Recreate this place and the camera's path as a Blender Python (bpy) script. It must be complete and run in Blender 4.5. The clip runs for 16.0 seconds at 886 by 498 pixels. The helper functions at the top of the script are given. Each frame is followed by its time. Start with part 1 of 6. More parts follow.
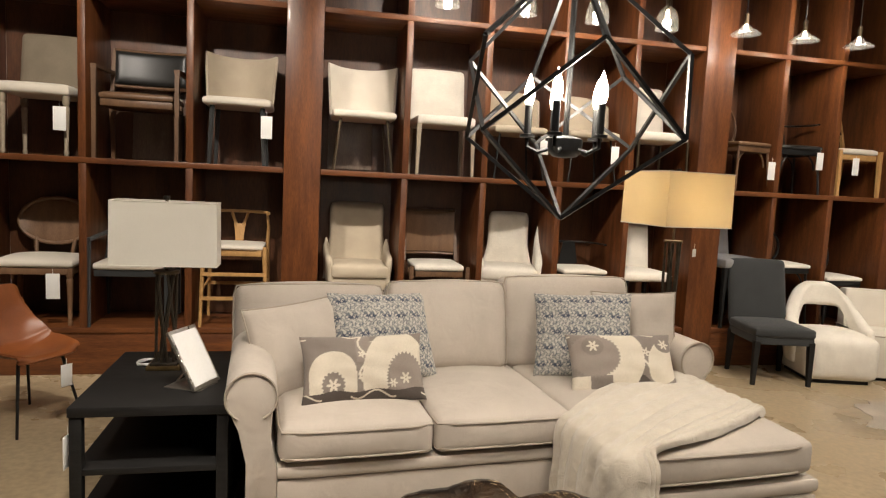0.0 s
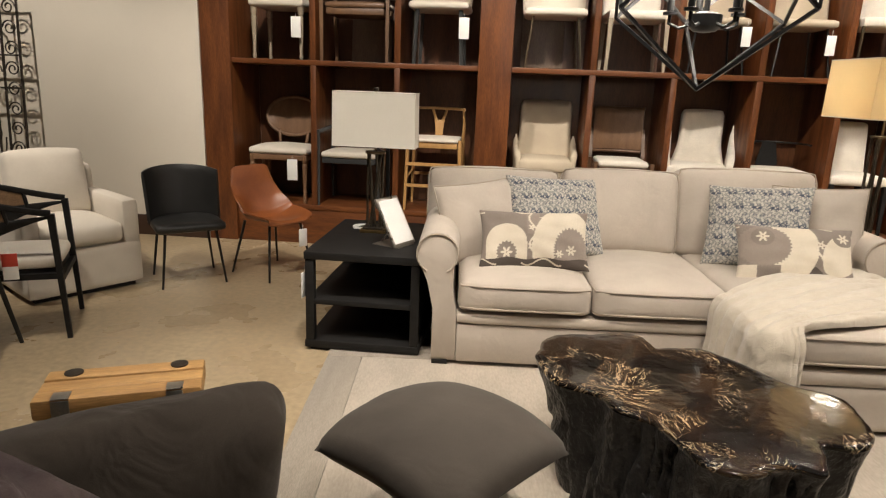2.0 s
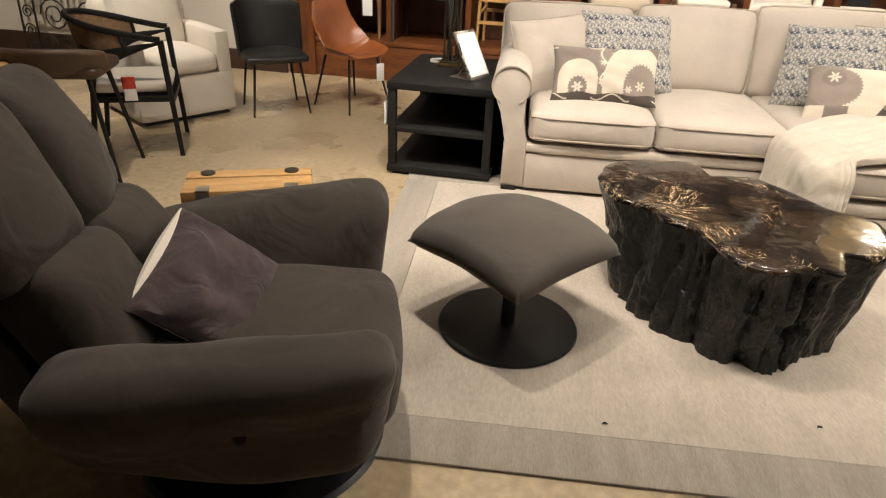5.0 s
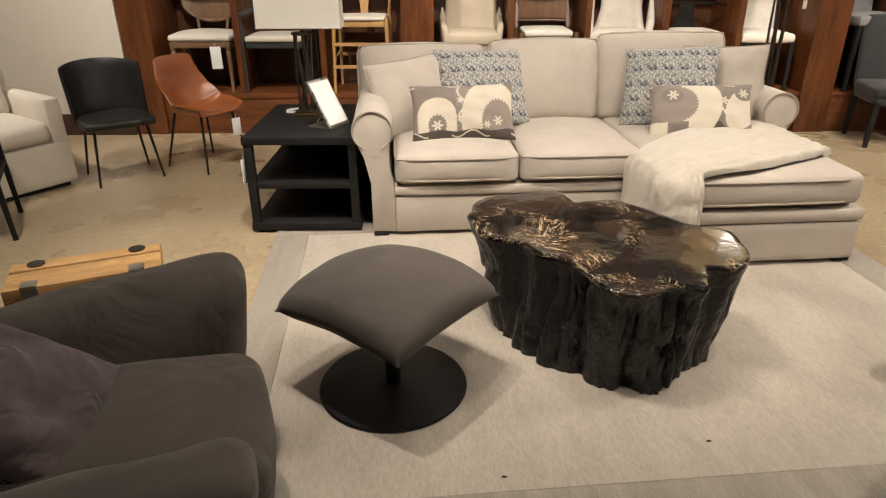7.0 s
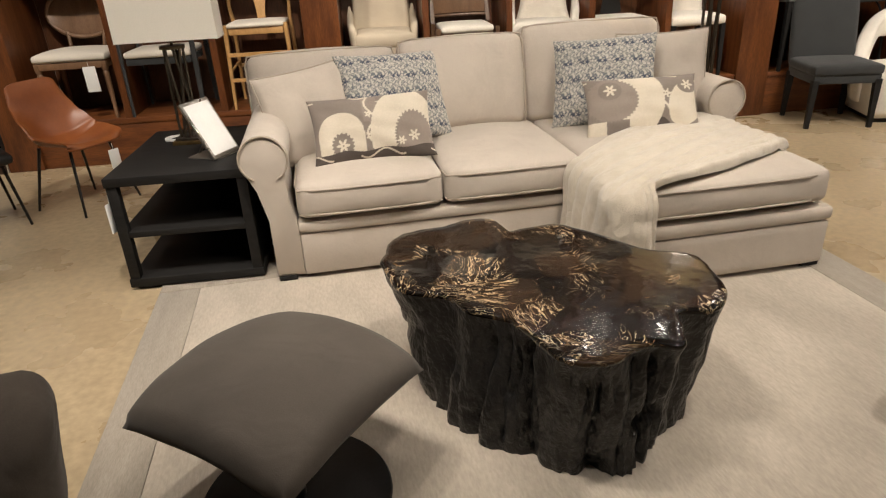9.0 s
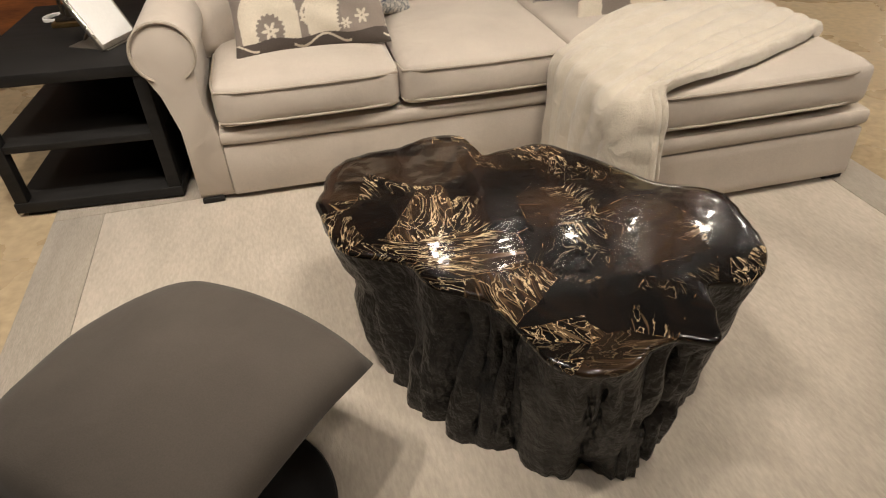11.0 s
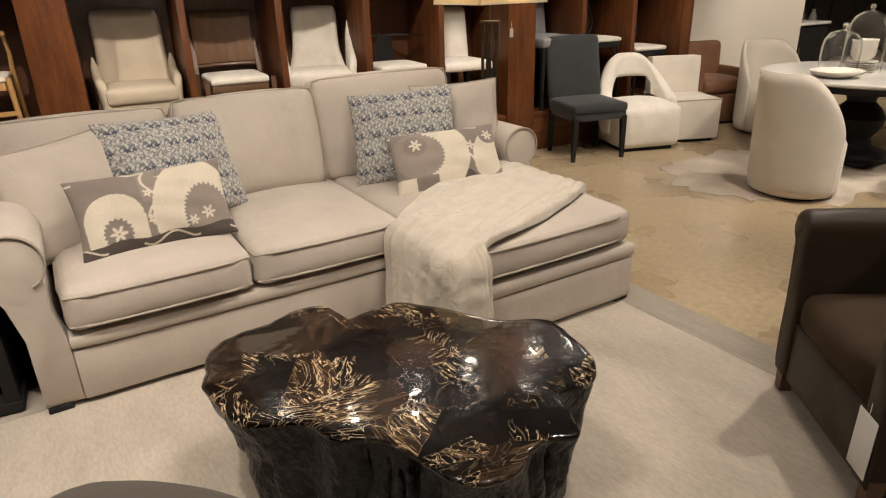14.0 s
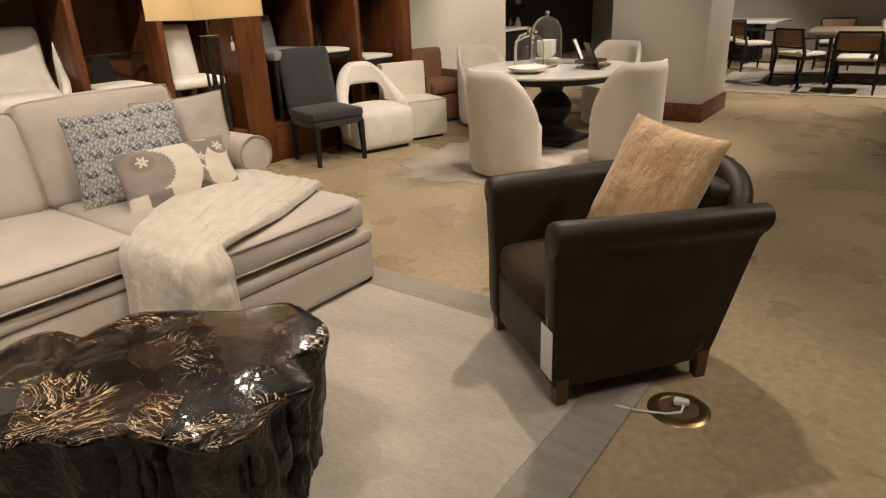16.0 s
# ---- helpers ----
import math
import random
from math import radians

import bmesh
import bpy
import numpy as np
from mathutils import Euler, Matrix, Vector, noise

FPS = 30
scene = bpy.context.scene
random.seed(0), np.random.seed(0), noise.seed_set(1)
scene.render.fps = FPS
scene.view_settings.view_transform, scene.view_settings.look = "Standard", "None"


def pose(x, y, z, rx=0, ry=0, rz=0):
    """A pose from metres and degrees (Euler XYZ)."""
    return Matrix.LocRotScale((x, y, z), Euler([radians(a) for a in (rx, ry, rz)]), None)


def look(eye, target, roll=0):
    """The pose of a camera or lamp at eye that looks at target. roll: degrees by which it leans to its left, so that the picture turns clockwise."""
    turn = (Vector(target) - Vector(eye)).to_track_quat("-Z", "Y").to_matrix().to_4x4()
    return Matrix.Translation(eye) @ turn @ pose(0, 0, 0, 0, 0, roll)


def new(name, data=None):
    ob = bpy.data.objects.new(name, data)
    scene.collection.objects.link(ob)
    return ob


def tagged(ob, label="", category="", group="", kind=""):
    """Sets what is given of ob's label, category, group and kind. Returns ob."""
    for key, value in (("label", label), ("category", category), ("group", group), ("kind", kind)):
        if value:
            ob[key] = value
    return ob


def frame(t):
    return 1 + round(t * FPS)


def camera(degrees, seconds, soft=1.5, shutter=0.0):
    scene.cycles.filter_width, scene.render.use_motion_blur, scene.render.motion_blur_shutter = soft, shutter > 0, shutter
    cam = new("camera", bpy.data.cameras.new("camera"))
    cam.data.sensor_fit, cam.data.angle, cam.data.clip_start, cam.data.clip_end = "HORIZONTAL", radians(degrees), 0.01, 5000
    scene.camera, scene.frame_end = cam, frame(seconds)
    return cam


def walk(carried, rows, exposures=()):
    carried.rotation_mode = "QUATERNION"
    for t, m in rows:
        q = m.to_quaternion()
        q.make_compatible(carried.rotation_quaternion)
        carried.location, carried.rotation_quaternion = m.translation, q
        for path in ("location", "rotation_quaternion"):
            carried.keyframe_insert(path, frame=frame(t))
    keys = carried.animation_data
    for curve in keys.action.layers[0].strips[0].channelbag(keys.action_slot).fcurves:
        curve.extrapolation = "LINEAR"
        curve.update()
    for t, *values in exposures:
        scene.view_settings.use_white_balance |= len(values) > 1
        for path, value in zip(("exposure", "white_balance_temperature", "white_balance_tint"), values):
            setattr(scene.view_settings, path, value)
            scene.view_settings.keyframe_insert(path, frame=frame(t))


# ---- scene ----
cam = camera(69.4, 16.0, 1.2)
PATH = [
    (0, (0.234, -2.877, 1.644), (0.657, -0.933, 1.442), 2.8),
    (0.5, (0.238, -2.985, 1.615), (0.573, -1.027, 1.381), 2.8),
    (1, (0.259, -3.076, 1.587), (0.452, -1.106, 1.305), 2.2),
    (1.5, (0.317, -3.211, 1.572), (0.339, -1.245, 1.207), 1.8),
    (2, (0.375, -3.335, 1.546), (0.186, -1.407, 1.048), 2.2),
    (2.5, (0.392, -3.433, 1.527), (0.045, -1.575, 0.872), 2.9),
    (3, (0.398, -3.523, 1.512), (0.021, -1.723, 0.727), 3.7),
    (3.5, (0.377, -3.575, 1.53), (0.027, -1.812, 0.652), 3.3),
    (3.7, (0.382, -3.612, 1.565), (0.043, -1.86, 0.661), 2.4),
    (5.8, (0.345, -3.731, 1.518), (0.047, -1.991, 0.578), 3.2),
    (6, (0.35, -3.716, 1.53), (0.139, -1.96, 0.596), 3.5),
    (6.5, (0.37, -3.666, 1.542), (0.306, -1.874, 0.656), 2.0),
    (7, (0.419, -3.57, 1.555), (0.42, -1.751, 0.723), -0.2),
    (7.5, (0.452, -3.456, 1.561), (0.495, -1.625, 0.758), -1.5),
    (8, (0.507, -3.326, 1.537), (0.575, -1.5, 0.724), -2.3),
    (8.5, (0.549, -3.182, 1.513), (0.669, -1.362, 0.692), -2.7),
    (9, (0.564, -2.986, 1.501), (0.736, -1.18, 0.66), -3.0),
    (9.5, (0.555, -2.788, 1.47), (0.783, -1.02, 0.563), -3.4),
    (10, (0.563, -2.646, 1.464), (0.821, -0.97, 0.404), -3.2),
    (10.2, (0.585, -2.586, 1.45), (0.838, -0.942, 0.338), -3.1),
    (12.3, (0.697, -2.315, 1.464), (0.899, -0.752, 0.233), -1.0),
    (12.5, (0.647, -2.352, 1.484), (0.911, -0.753, 0.312), 0.4),
    (13, (0.563, -2.436, 1.532), (0.98, -0.749, 0.543), 1.0),
    (13.5, (0.476, -2.526, 1.559), (1.124, -0.818, 0.744), -0.3),
    (14, (0.446, -2.6, 1.561), (1.29, -0.957, 0.793), -1.5),
    (14.5, (0.451, -2.682, 1.552), (1.49, -1.15, 0.795), -1.2),
    (15, (0.47, -2.78, 1.548), (1.656, -1.352, 0.804), -2.2),
    (15.5, (0.457, -2.859, 1.543), (1.765, -1.544, 0.795), -2.5),
    (16, (0.439, -2.927, 1.541), (1.819, -1.688, 0.792), -2.4),
]
walk(cam, [(t, look(eye, target, roll)) for t, eye, target, roll in PATH],
     exposures=[(0, -0.04, 6500, 10), (1.5, 0.0, 6500, 10), (2.5, 0.24, 6450, 10), (3.5, 0.46, 6450, 10), (6, 0.50, 6450, 10), (7, 0.22, 6450, 10), (7.5, 0.14, 6450, 10), (8.5, 0.08, 6400, 10),
                (10, 0.0, 6450, 10), (13, -0.04, 6500, 11), (14.5, -0.12, 6600, 12), (16, -0.08, 6750, 13)])

# ---- world and light ----
world = bpy.data.worlds.new("world")
scene.world = world
world.use_nodes = True
world.node_tree.nodes["Background"].inputs[0].default_value = (1.0, 0.90, 0.78, 1)
world.node_tree.nodes["Background"].inputs[1].default_value = 0.04
WARM = (1.0, 0.90, 0.785)


def lamp(name, kind, m, energy, size=0.06, cone=70, blend=0.6, color=WARM):
    data = bpy.data.lights.new(name, kind)
    data.energy, data.color = energy, color
    if kind == "AREA":
        data.shape, data.size = "DISK", size
    else:
        data.shadow_soft_size = size
    if kind == "SPOT":
        data.spot_size, data.spot_blend = radians(cone), blend
    ob = new(name, data)
    ob.matrix_world = m
    return ob


CEIL = 4.3
SPOTS = [
    ((-1.9, -1.0), (-1.9, 0.1, 0), 205), ((0.1, -1.5), (0.6, 0.5, 0.4), 300), ((2.0, -1.5), (1.7, 0.3, 0.5), 175),
    ((4.6, -0.6), (1.5, -1.3, 0.2), 330), ((4.2, -0.6), (4.9, 1.7, 0.4), 320), ((6.3, -1.4), (6.2, 0.6, 0.7), 390),
    ((-3.7, -0.1), (-3.9, 1.9, 0.9), 370), ((-0.6, -1.3), (-0.4, -1.5, 0), 225), ((1.5, -2.9), (1.2, -1.5, 0), 135),
    ((-0.9, 0.0), (-1.0, 2.7, 2.0), 450), ((1.6, 0.0), (1.7, 2.7, 1.9), 490), ((4.0, 0.4), (4.4, 2.7, 2.0), 225),
    ((4.8, -4.0), (4.6, -2.2, 0), 300), ((9.3, -1.8), (8.2, 0.0, 0.6), 420), ((11.0, -3.0), (11.5, -0.8, 0.5), 1000), ((13.2, 0.6), (13.9, 1.8, 0.5), 500), ((8.4, 1.6), (9.0, 4.3, 0.9), 680),
]

# ---- helpers ----


def mat(name, c1, c2=None, scale=6.0, fine=90.0, rough=0.6, metal=0.0, bump=0.15, stretch=(1, 1, 1), sheen=0.0, coat=0.0,
        speck=0.12, rvar=0.1, dist=0.004, spec=0.5, vary=0.0, crease=0.0, csize=5.0):
    """A procedural surface: two colours mixed by a large noise, a fine grain over it, and relief."""
    m = bpy.data.materials.new(name)
    m.use_nodes = True
    t, L = m.node_tree.nodes, m.node_tree.links
    b = t["Principled BSDF"]
    tc, mp = t.new("ShaderNodeTexCoord"), t.new("ShaderNodeMapping")
    mp.inputs["Scale"].default_value = stretch
    L.new(tc.outputs["Object"], mp.inputs["Vector"])
    n1, n2 = t.new("ShaderNodeTexNoise"), t.new("ShaderNodeTexNoise")
    n1.inputs["Scale"].default_value, n1.inputs["Detail"].default_value = scale, 6
    n2.inputs["Scale"].default_value, n2.inputs["Detail"].default_value = fine, 3
    for n in (n1, n2):
        L.new(mp.outputs["Vector"], n.inputs["Vector"])
    ramp = t.new("ShaderNodeMapRange")
    ramp.inputs["From Min"].default_value, ramp.inputs["From Max"].default_value = 0.32, 0.68
    L.new(n1.outputs["Fac"], ramp.inputs["Value"])
    mix = t.new("ShaderNodeMix")
    mix.data_type = "RGBA"
    c2 = c2 or tuple(v * 0.82 for v in c1)
    mix.inputs[6].default_value, mix.inputs[7].default_value = (*c1, 1), (*c2, 1)
    L.new(ramp.outputs["Result"], mix.inputs[0])
    grain = t.new("ShaderNodeMapRange")
    grain.inputs["From Min"].default_value, grain.inputs["From Max"].default_value = 0.3, 0.7
    grain.inputs["To Min"].default_value, grain.inputs["To Max"].default_value = 1 - speck, 1 + speck
    L.new(n2.outputs["Fac"], grain.inputs["Value"])
    hsv = t.new("ShaderNodeHueSaturation")
    L.new(mix.outputs[2], hsv.inputs["Color"])
    if vary:
        info, add = t.new("ShaderNodeObjectInfo"), t.new("ShaderNodeMath")
        vr = t.new("ShaderNodeMapRange")
        vr.inputs["To Min"].default_value, vr.inputs["To Max"].default_value = 1 - vary, 1 + vary
        L.new(info.outputs["Random"], vr.inputs["Value"])
        add.operation = "MULTIPLY"
        L.new(vr.outputs["Result"], add.inputs[0])
        L.new(grain.outputs["Result"], add.inputs[1])
        L.new(add.outputs[0], hsv.inputs["Value"])
    else:
        L.new(grain.outputs["Result"], hsv.inputs["Value"])
    L.new(hsv.outputs["Color"], b.inputs["Base Color"])
    rr = t.new("ShaderNodeMapRange")
    rr.inputs["To Min"].default_value, rr.inputs["To Max"].default_value = max(0.02, rough - rvar), min(1, rough + rvar)
    L.new(n1.outputs["Fac"], rr.inputs["Value"])
    L.new(rr.outputs["Result"], b.inputs["Roughness"])
    b.inputs["Metallic"].default_value = metal
    b.inputs["Specular IOR Level"].default_value = spec
    if sheen:
        b.inputs["Sheen Weight"].default_value = sheen
        b.inputs["Sheen Roughness"].default_value = 0.5
    if coat:
        b.inputs["Coat Weight"].default_value, b.inputs["Coat Roughness"].default_value = coat, 0.04
    if bump:
        bp = t.new("ShaderNodeBump")
        bp.inputs["Strength"].default_value, bp.inputs["Distance"].default_value = bump, dist
        L.new(n2.outputs["Fac"], bp.inputs["Height"])
        L.new(bp.outputs["Normal"], b.inputs["Normal"])
        if crease:
            n3, b3 = t.new("ShaderNodeTexNoise"), t.new("ShaderNodeBump")
            n3.inputs["Scale"].default_value, n3.inputs["Detail"].default_value, n3.inputs["Distortion"].default_value = csize, 2.5, 1.2
            L.new(tc.outputs["Object"], n3.inputs["Vector"])
            b3.inputs["Strength"].default_value, b3.inputs["Distance"].default_value = crease, 0.05
            L.new(n3.outputs["Fac"], b3.inputs["Height"])
            L.new(b3.outputs["Normal"], bp.inputs["Normal"])
    return m


def glow(name, color, strength):
    m = bpy.data.materials.new(name)
    m.use_nodes = True
    b = m.node_tree.nodes["Principled BSDF"]
    b.inputs["Base Color"].default_value = (*color, 1)
    b.inputs["Emission Color"].default_value = (*color, 1)
    b.inputs["Emission Strength"].default_value = strength
    return m


def glass_mat(name, tint=(1, 1, 1), rough=0.0, clear=1.0):
    m = bpy.data.materials.new(name)
    m.use_nodes = True
    b = m.node_tree.nodes["Principled BSDF"]
    b.inputs["Base Color"].default_value = (*tint, 1)
    b.inputs["Transmission Weight"].default_value, b.inputs["Roughness"].default_value = clear, rough
    b.inputs["IOR"].default_value = 1.45
    return m


def part(name, bm, material, parent=None, label="", sharp=38):
    """One bmesh as one mesh object under a thing or a part."""
    me = bpy.data.meshes.new(name)
    bmesh.ops.recalc_face_normals(bm, faces=bm.faces[:])
    bm.to_mesh(me)
    bm.free()
    me.materials.append(material)
    me.shade_smooth()
    me.set_sharp_from_angle(angle=radians(sharp))
    ob = new(name, me)
    ob.parent = parent
    if label:
        ob["label"] = label
    return ob


def thing(name, m, label, category, group="", kind=""):
    e = new(name)
    e.empty_display_size = 0.1
    e.matrix_basis = m
    return tagged(e, label, category, group, kind)


def box(bm, x0, x1, y0, y1, z0, z1, bevel=0.0, seg=2):
    r = bmesh.ops.create_cube(bm, size=1, matrix=Matrix.Translation(((x0 + x1) / 2, (y0 + y1) / 2, (z0 + z1) / 2)) @ Matrix.Diagonal((x1 - x0, y1 - y0, z1 - z0, 1)))
    if bevel:
        es = {e for v in r["verts"] for e in v.link_edges}
        bmesh.ops.bevel(bm, geom=list(es), offset=bevel, segments=seg, profile=0.5, affect="EDGES")
    return bm


def boxed(*a, **k):
    return box(bmesh.new(), *a, **k)


def rbox(w, d, h, r, n=9, top=0.0, front=0.0, side=0.0, rear=0.0, bottom=0.0, bm=None, at=None, rough=0.0, seed=0):
    """A soft padded block, centred in plan, from z 0 to h, with swollen faces."""
    bm = bm or bmesh.new()
    half = np.array((w / 2, d / 2, h / 2))
    r = min(r, *(half * 0.98))
    s = np.sin(np.linspace(-1, 1, n + 1) * math.pi / 2) * 0.5 + np.linspace(-1, 1, n + 1) * 0.5
    at = at or Matrix.Identity(4)
    made, faces = {}, []
    for ax in range(3):
        for sg in (-1, 1):
            grid = {}
            for i, u in enumerate(s):
                for j, v in enumerate(s):
                    c = [0, 0, 0]
                    c[ax], c[(ax + 1) % 3], c[(ax + 2) % 3] = sg, u, v
                    key = tuple(round(q, 5) for q in c)
                    if key not in made:
                        p = np.array(c) * half
                        inner = np.clip(p, -(half - r), half - r)
                        dv = p - inner
                        ln = np.linalg.norm(dv)
                        if ln > 0:
                            p = inner + dv / ln * r
                        q = p / half
                        sx, sy, sz = 1 - q * q
                        p[2] += (top * max(0, q[2]) - bottom * max(0, -q[2])) * sx * sy
                        p[1] += (rear * max(0, q[1]) - front * max(0, -q[1])) * sx * sz
                        p[0] += side * q[0] * sy * sz
                        if rough:
                            p += np.array(noise.noise_vector(Vector(p * 5 + seed))) * rough
                        made[key] = bm.verts.new(at @ Vector((p[0], p[1], p[2] + h / 2)))
                    grid[i, j] = made[key]
            for i in range(n):
                for j in range(n):
                    bm.faces.new((grid[i, j], grid[i + 1, j], grid[i + 1, j + 1], grid[i, j + 1]))
    return bm


def tube(bm, pts, r, seg=8, closed=False, flat=1.0):
    """A round bar along a line of points; r is one radius or one for each point."""
    pts = [Vector(p) for p in pts]
    n = len(pts)
    rs = r if isinstance(r, (list, tuple)) else [r] * n
    rings, up = [], None
    for i, p in enumerate(pts):
        a = pts[(i - 1) % n] if (i or closed) else p
        b = pts[(i + 1) % n] if (i < n - 1 or closed) else p
        d = (b - a).normalized()
        if up is None:
            up = Vector((0, 0, 1)) if abs(d.z) < 0.9 else Vector((1, 0, 0))
        up = (up - d * up.dot(d)).normalized()
        sd = d.cross(up)
        rings.append([bm.verts.new(p + (sd * math.cos(k * math.tau / seg) + up * flat * math.sin(k * math.tau / seg)) * rs[i]) for k in range(seg)])
    for i in range(n if closed else n - 1):
        a, b = rings[i], rings[(i + 1) % n]
        for k in range(seg):
            bm.faces.new((a[k], a[(k + 1) % seg], b[(k + 1) % seg], b[k]))
    if not closed:
        bm.faces.new(rings[0][::-1])
        bm.faces.new(rings[-1])
    return bm


def tubed(*a, **k):
    return tube(bmesh.new(), *a, **k)


def lathe(profile, seg=32, bm=None, at=None, close=True):
    bm = bm or bmesh.new()
    at = at or Matrix.Identity(4)
    rings = []
    for r, z in profile:
        if r < 1e-5:
            rings.append([bm.verts.new(at @ Vector((0, 0, z)))])
        else:
            rings.append([bm.verts.new(at @ Vector((r * math.cos(k * math.tau / seg), r * math.sin(k * math.tau / seg), z))) for k in range(seg)])
    for a, b in zip(rings, rings[1:]):
        for k in range(seg):
            k2 = (k + 1) % seg
            q = [a[k % len(a)], a[k2 % len(a)], b[k2 % len(b)], b[k % len(b)]]
            q = list(dict.fromkeys(q))
            if len(q) > 2:
                bm.faces.new(q)
    if close:
        for ring in (rings[0], rings[-1]):
            if len(ring) > 2:
                bm.faces.new(ring)
    return bm


def beam(bm, a, b, w, h, taper=1.0):
    """A square bar from a to b; taper: its size at b."""
    a, b = Vector(a), Vector(b)
    d = (b - a).normalized()
    up = Vector((0, 1, 0)) if abs(d.z) > 0.7 else Vector((0, 0, 1))
    sd = d.cross(up).normalized()
    up = sd.cross(d)
    vs = []
    for p, k in ((a, 1.0), (b, taper)):
        for sx, sz in ((-1, -1), (1, -1), (1, 1), (-1, 1)):
            vs.append(bm.verts.new(p + sd * sx * w / 2 * k + up * sz * h / 2 * k))
    for f in ((0, 1, 2, 3), (4, 5, 6, 7), (0, 1, 5, 4), (1, 2, 6, 5), (2, 3, 7, 6), (3, 0, 4, 7)):
        bm.faces.new([vs[i] for i in f])
    return bm


def beamed(*a, **k):
    return beam(bmesh.new(), *a, **k)


def arc(c, r, a0, a1, n=12, axis="z", ry=None):
    out = []
    for i in range(n + 1):
        a = radians(a0 + (a1 - a0) * i / n)
        u, v = r * math.cos(a), (ry or r) * math.sin(a)
        o = {"z": (u, v, 0), "y": (u, 0, v), "x": (0, u, v)}[axis]
        out.append((c[0] + o[0], c[1] + o[1], c[2] + o[2]))
    return out


def sheet(fn, nu, nv, thick=0.0, bm=None):
    """A curved pad: fn(u, v) gives a point; thick gives it depth along its normal."""
    bm = bm or bmesh.new()
    P = [[Vector(fn(i / nu, j / nv)) for j in range(nv + 1)] for i in range(nu + 1)]

    def nrm(i, j):
        a = P[min(i + 1, nu)][j] - P[max(i - 1, 0)][j]
        b = P[i][min(j + 1, nv)] - P[i][max(j - 1, 0)]
        return a.cross(b).normalized()
    sides = []
    for sg in ((1, -1) if thick else (0,)):
        V = []
        for i in range(nu + 1):
            row = []
            for j in range(nv + 1):
                e = min(i, nu - i) / nu * 2, min(j, nv - j) / nv * 2
                k = (min(1, e[0] * 6 + 0.25) * min(1, e[1] * 6 + 0.25)) ** 0.5
                row.append(bm.verts.new(P[i][j] + nrm(i, j) * (sg * thick / 2 * k)))
            V.append(row)
        for i in range(nu):
            for j in range(nv):
                bm.faces.new((V[i][j], V[i + 1][j], V[i + 1][j + 1], V[i][j + 1]))
        sides.append(V)
    if thick:
        A, B = sides
        rim = [(i, 0) for i in range(nu)] + [(nu, j) for j in range(nv)] + [(i, nv) for i in range(nu, 0, -1)] + [(0, j) for j in range(nv, 0, -1)]
        for k, (i, j) in enumerate(rim):
            i2, j2 = rim[(k + 1) % len(rim)]
            bm.faces.new((A[i][j], A[i2][j2], B[i2][j2], B[i][j]))
    return bm


def pillow_mesh(w, h, t, n=20, pinch=0.06, power=0.42, wave=0.006, seed=0):
    """A knife-edged cushion standing in x and z, its middle at the origin."""
    bm = bmesh.new()

    def pt(u, v, sg):
        x = w / 2 * u * (1 - pinch * (1 - v * v))
        z = h / 2 * v * (1 - pinch * (1 - u * u))
        y = sg * t / 2 * max(0, (1 - u * u) * (1 - v * v)) ** power
        y += wave * noise.noise(Vector((u * 2.3 + seed, v * 2.3, sg * 2))) * (1 - max(abs(u), abs(v)) ** 4) * 3
        return (x, y, z)
    s = np.sin(np.linspace(-1, 1, n + 1) * math.pi / 2) * 0.45 + np.linspace(-1, 1, n + 1) * 0.55
    made = {}
    for sg in (-1, 1):
        for i, u in enumerate(s):
            for j, v in enumerate(s):
                rim = i in (0, n) or j in (0, n)
                k = (i, j, 0 if rim else sg)
                if k not in made:
                    made[k] = bm.verts.new(pt(u, v, 0 if rim else sg))
        for i in range(n):
            for j in range(n):
                q = [made[(a, b, 0 if (a in (0, n) or b in (0, n)) else sg)] for a, b in ((i, j), (i + 1, j), (i + 1, j + 1), (i, j + 1))]
                bm.faces.new(q if sg < 0 else q[::-1])
    return bm


def rim_line(w, h, pinch=0.06, n=14, y=0.0):
    out = []
    for a, b in (((-1, -1), (1, -1)), ((1, -1), (1, 1)), ((1, 1), (-1, 1)), ((-1, 1), (-1, -1))):
        for i in range(n):
            u, v = a[0] + (b[0] - a[0]) * i / n, a[1] + (b[1] - a[1]) * i / n
            out.append((w / 2 * u * (1 - pinch * (1 - v * v)), y, h / 2 * v * (1 - pinch * (1 - u * u))))
    return out


# ---- materials ----
M_CONCRETE = mat("polished_concrete", (0.345, 0.262, 0.160), (0.415, 0.325, 0.205), scale=1.7, fine=24, rough=0.30, rvar=0.22, bump=0.06, speck=0.15)
M_WALL = mat("painted_wall", (0.62, 0.57, 0.48), (0.56, 0.51, 0.43), scale=0.8, fine=160, rough=0.75, bump=0.08, speck=0.03)
M_CEIL = mat("dark_ceiling", (0.05, 0.045, 0.04), scale=1, rough=0.9)
M_MAHOG_V = mat("mahogany_upright", (0.155, 0.052, 0.016), (0.075, 0.024, 0.008), scale=3.2, fine=30, rough=0.42, bump=0.06, stretch=(5, 5, 0.7), coat=0.05, spec=0.35, speck=0.22)
M_MAHOG_H = mat("mahogany_board", (0.165, 0.056, 0.017), (0.08, 0.026, 0.009), scale=3.2, fine=30, rough=0.42, bump=0.06, stretch=(0.7, 5, 5), coat=0.05, spec=0.35, speck=0.22)
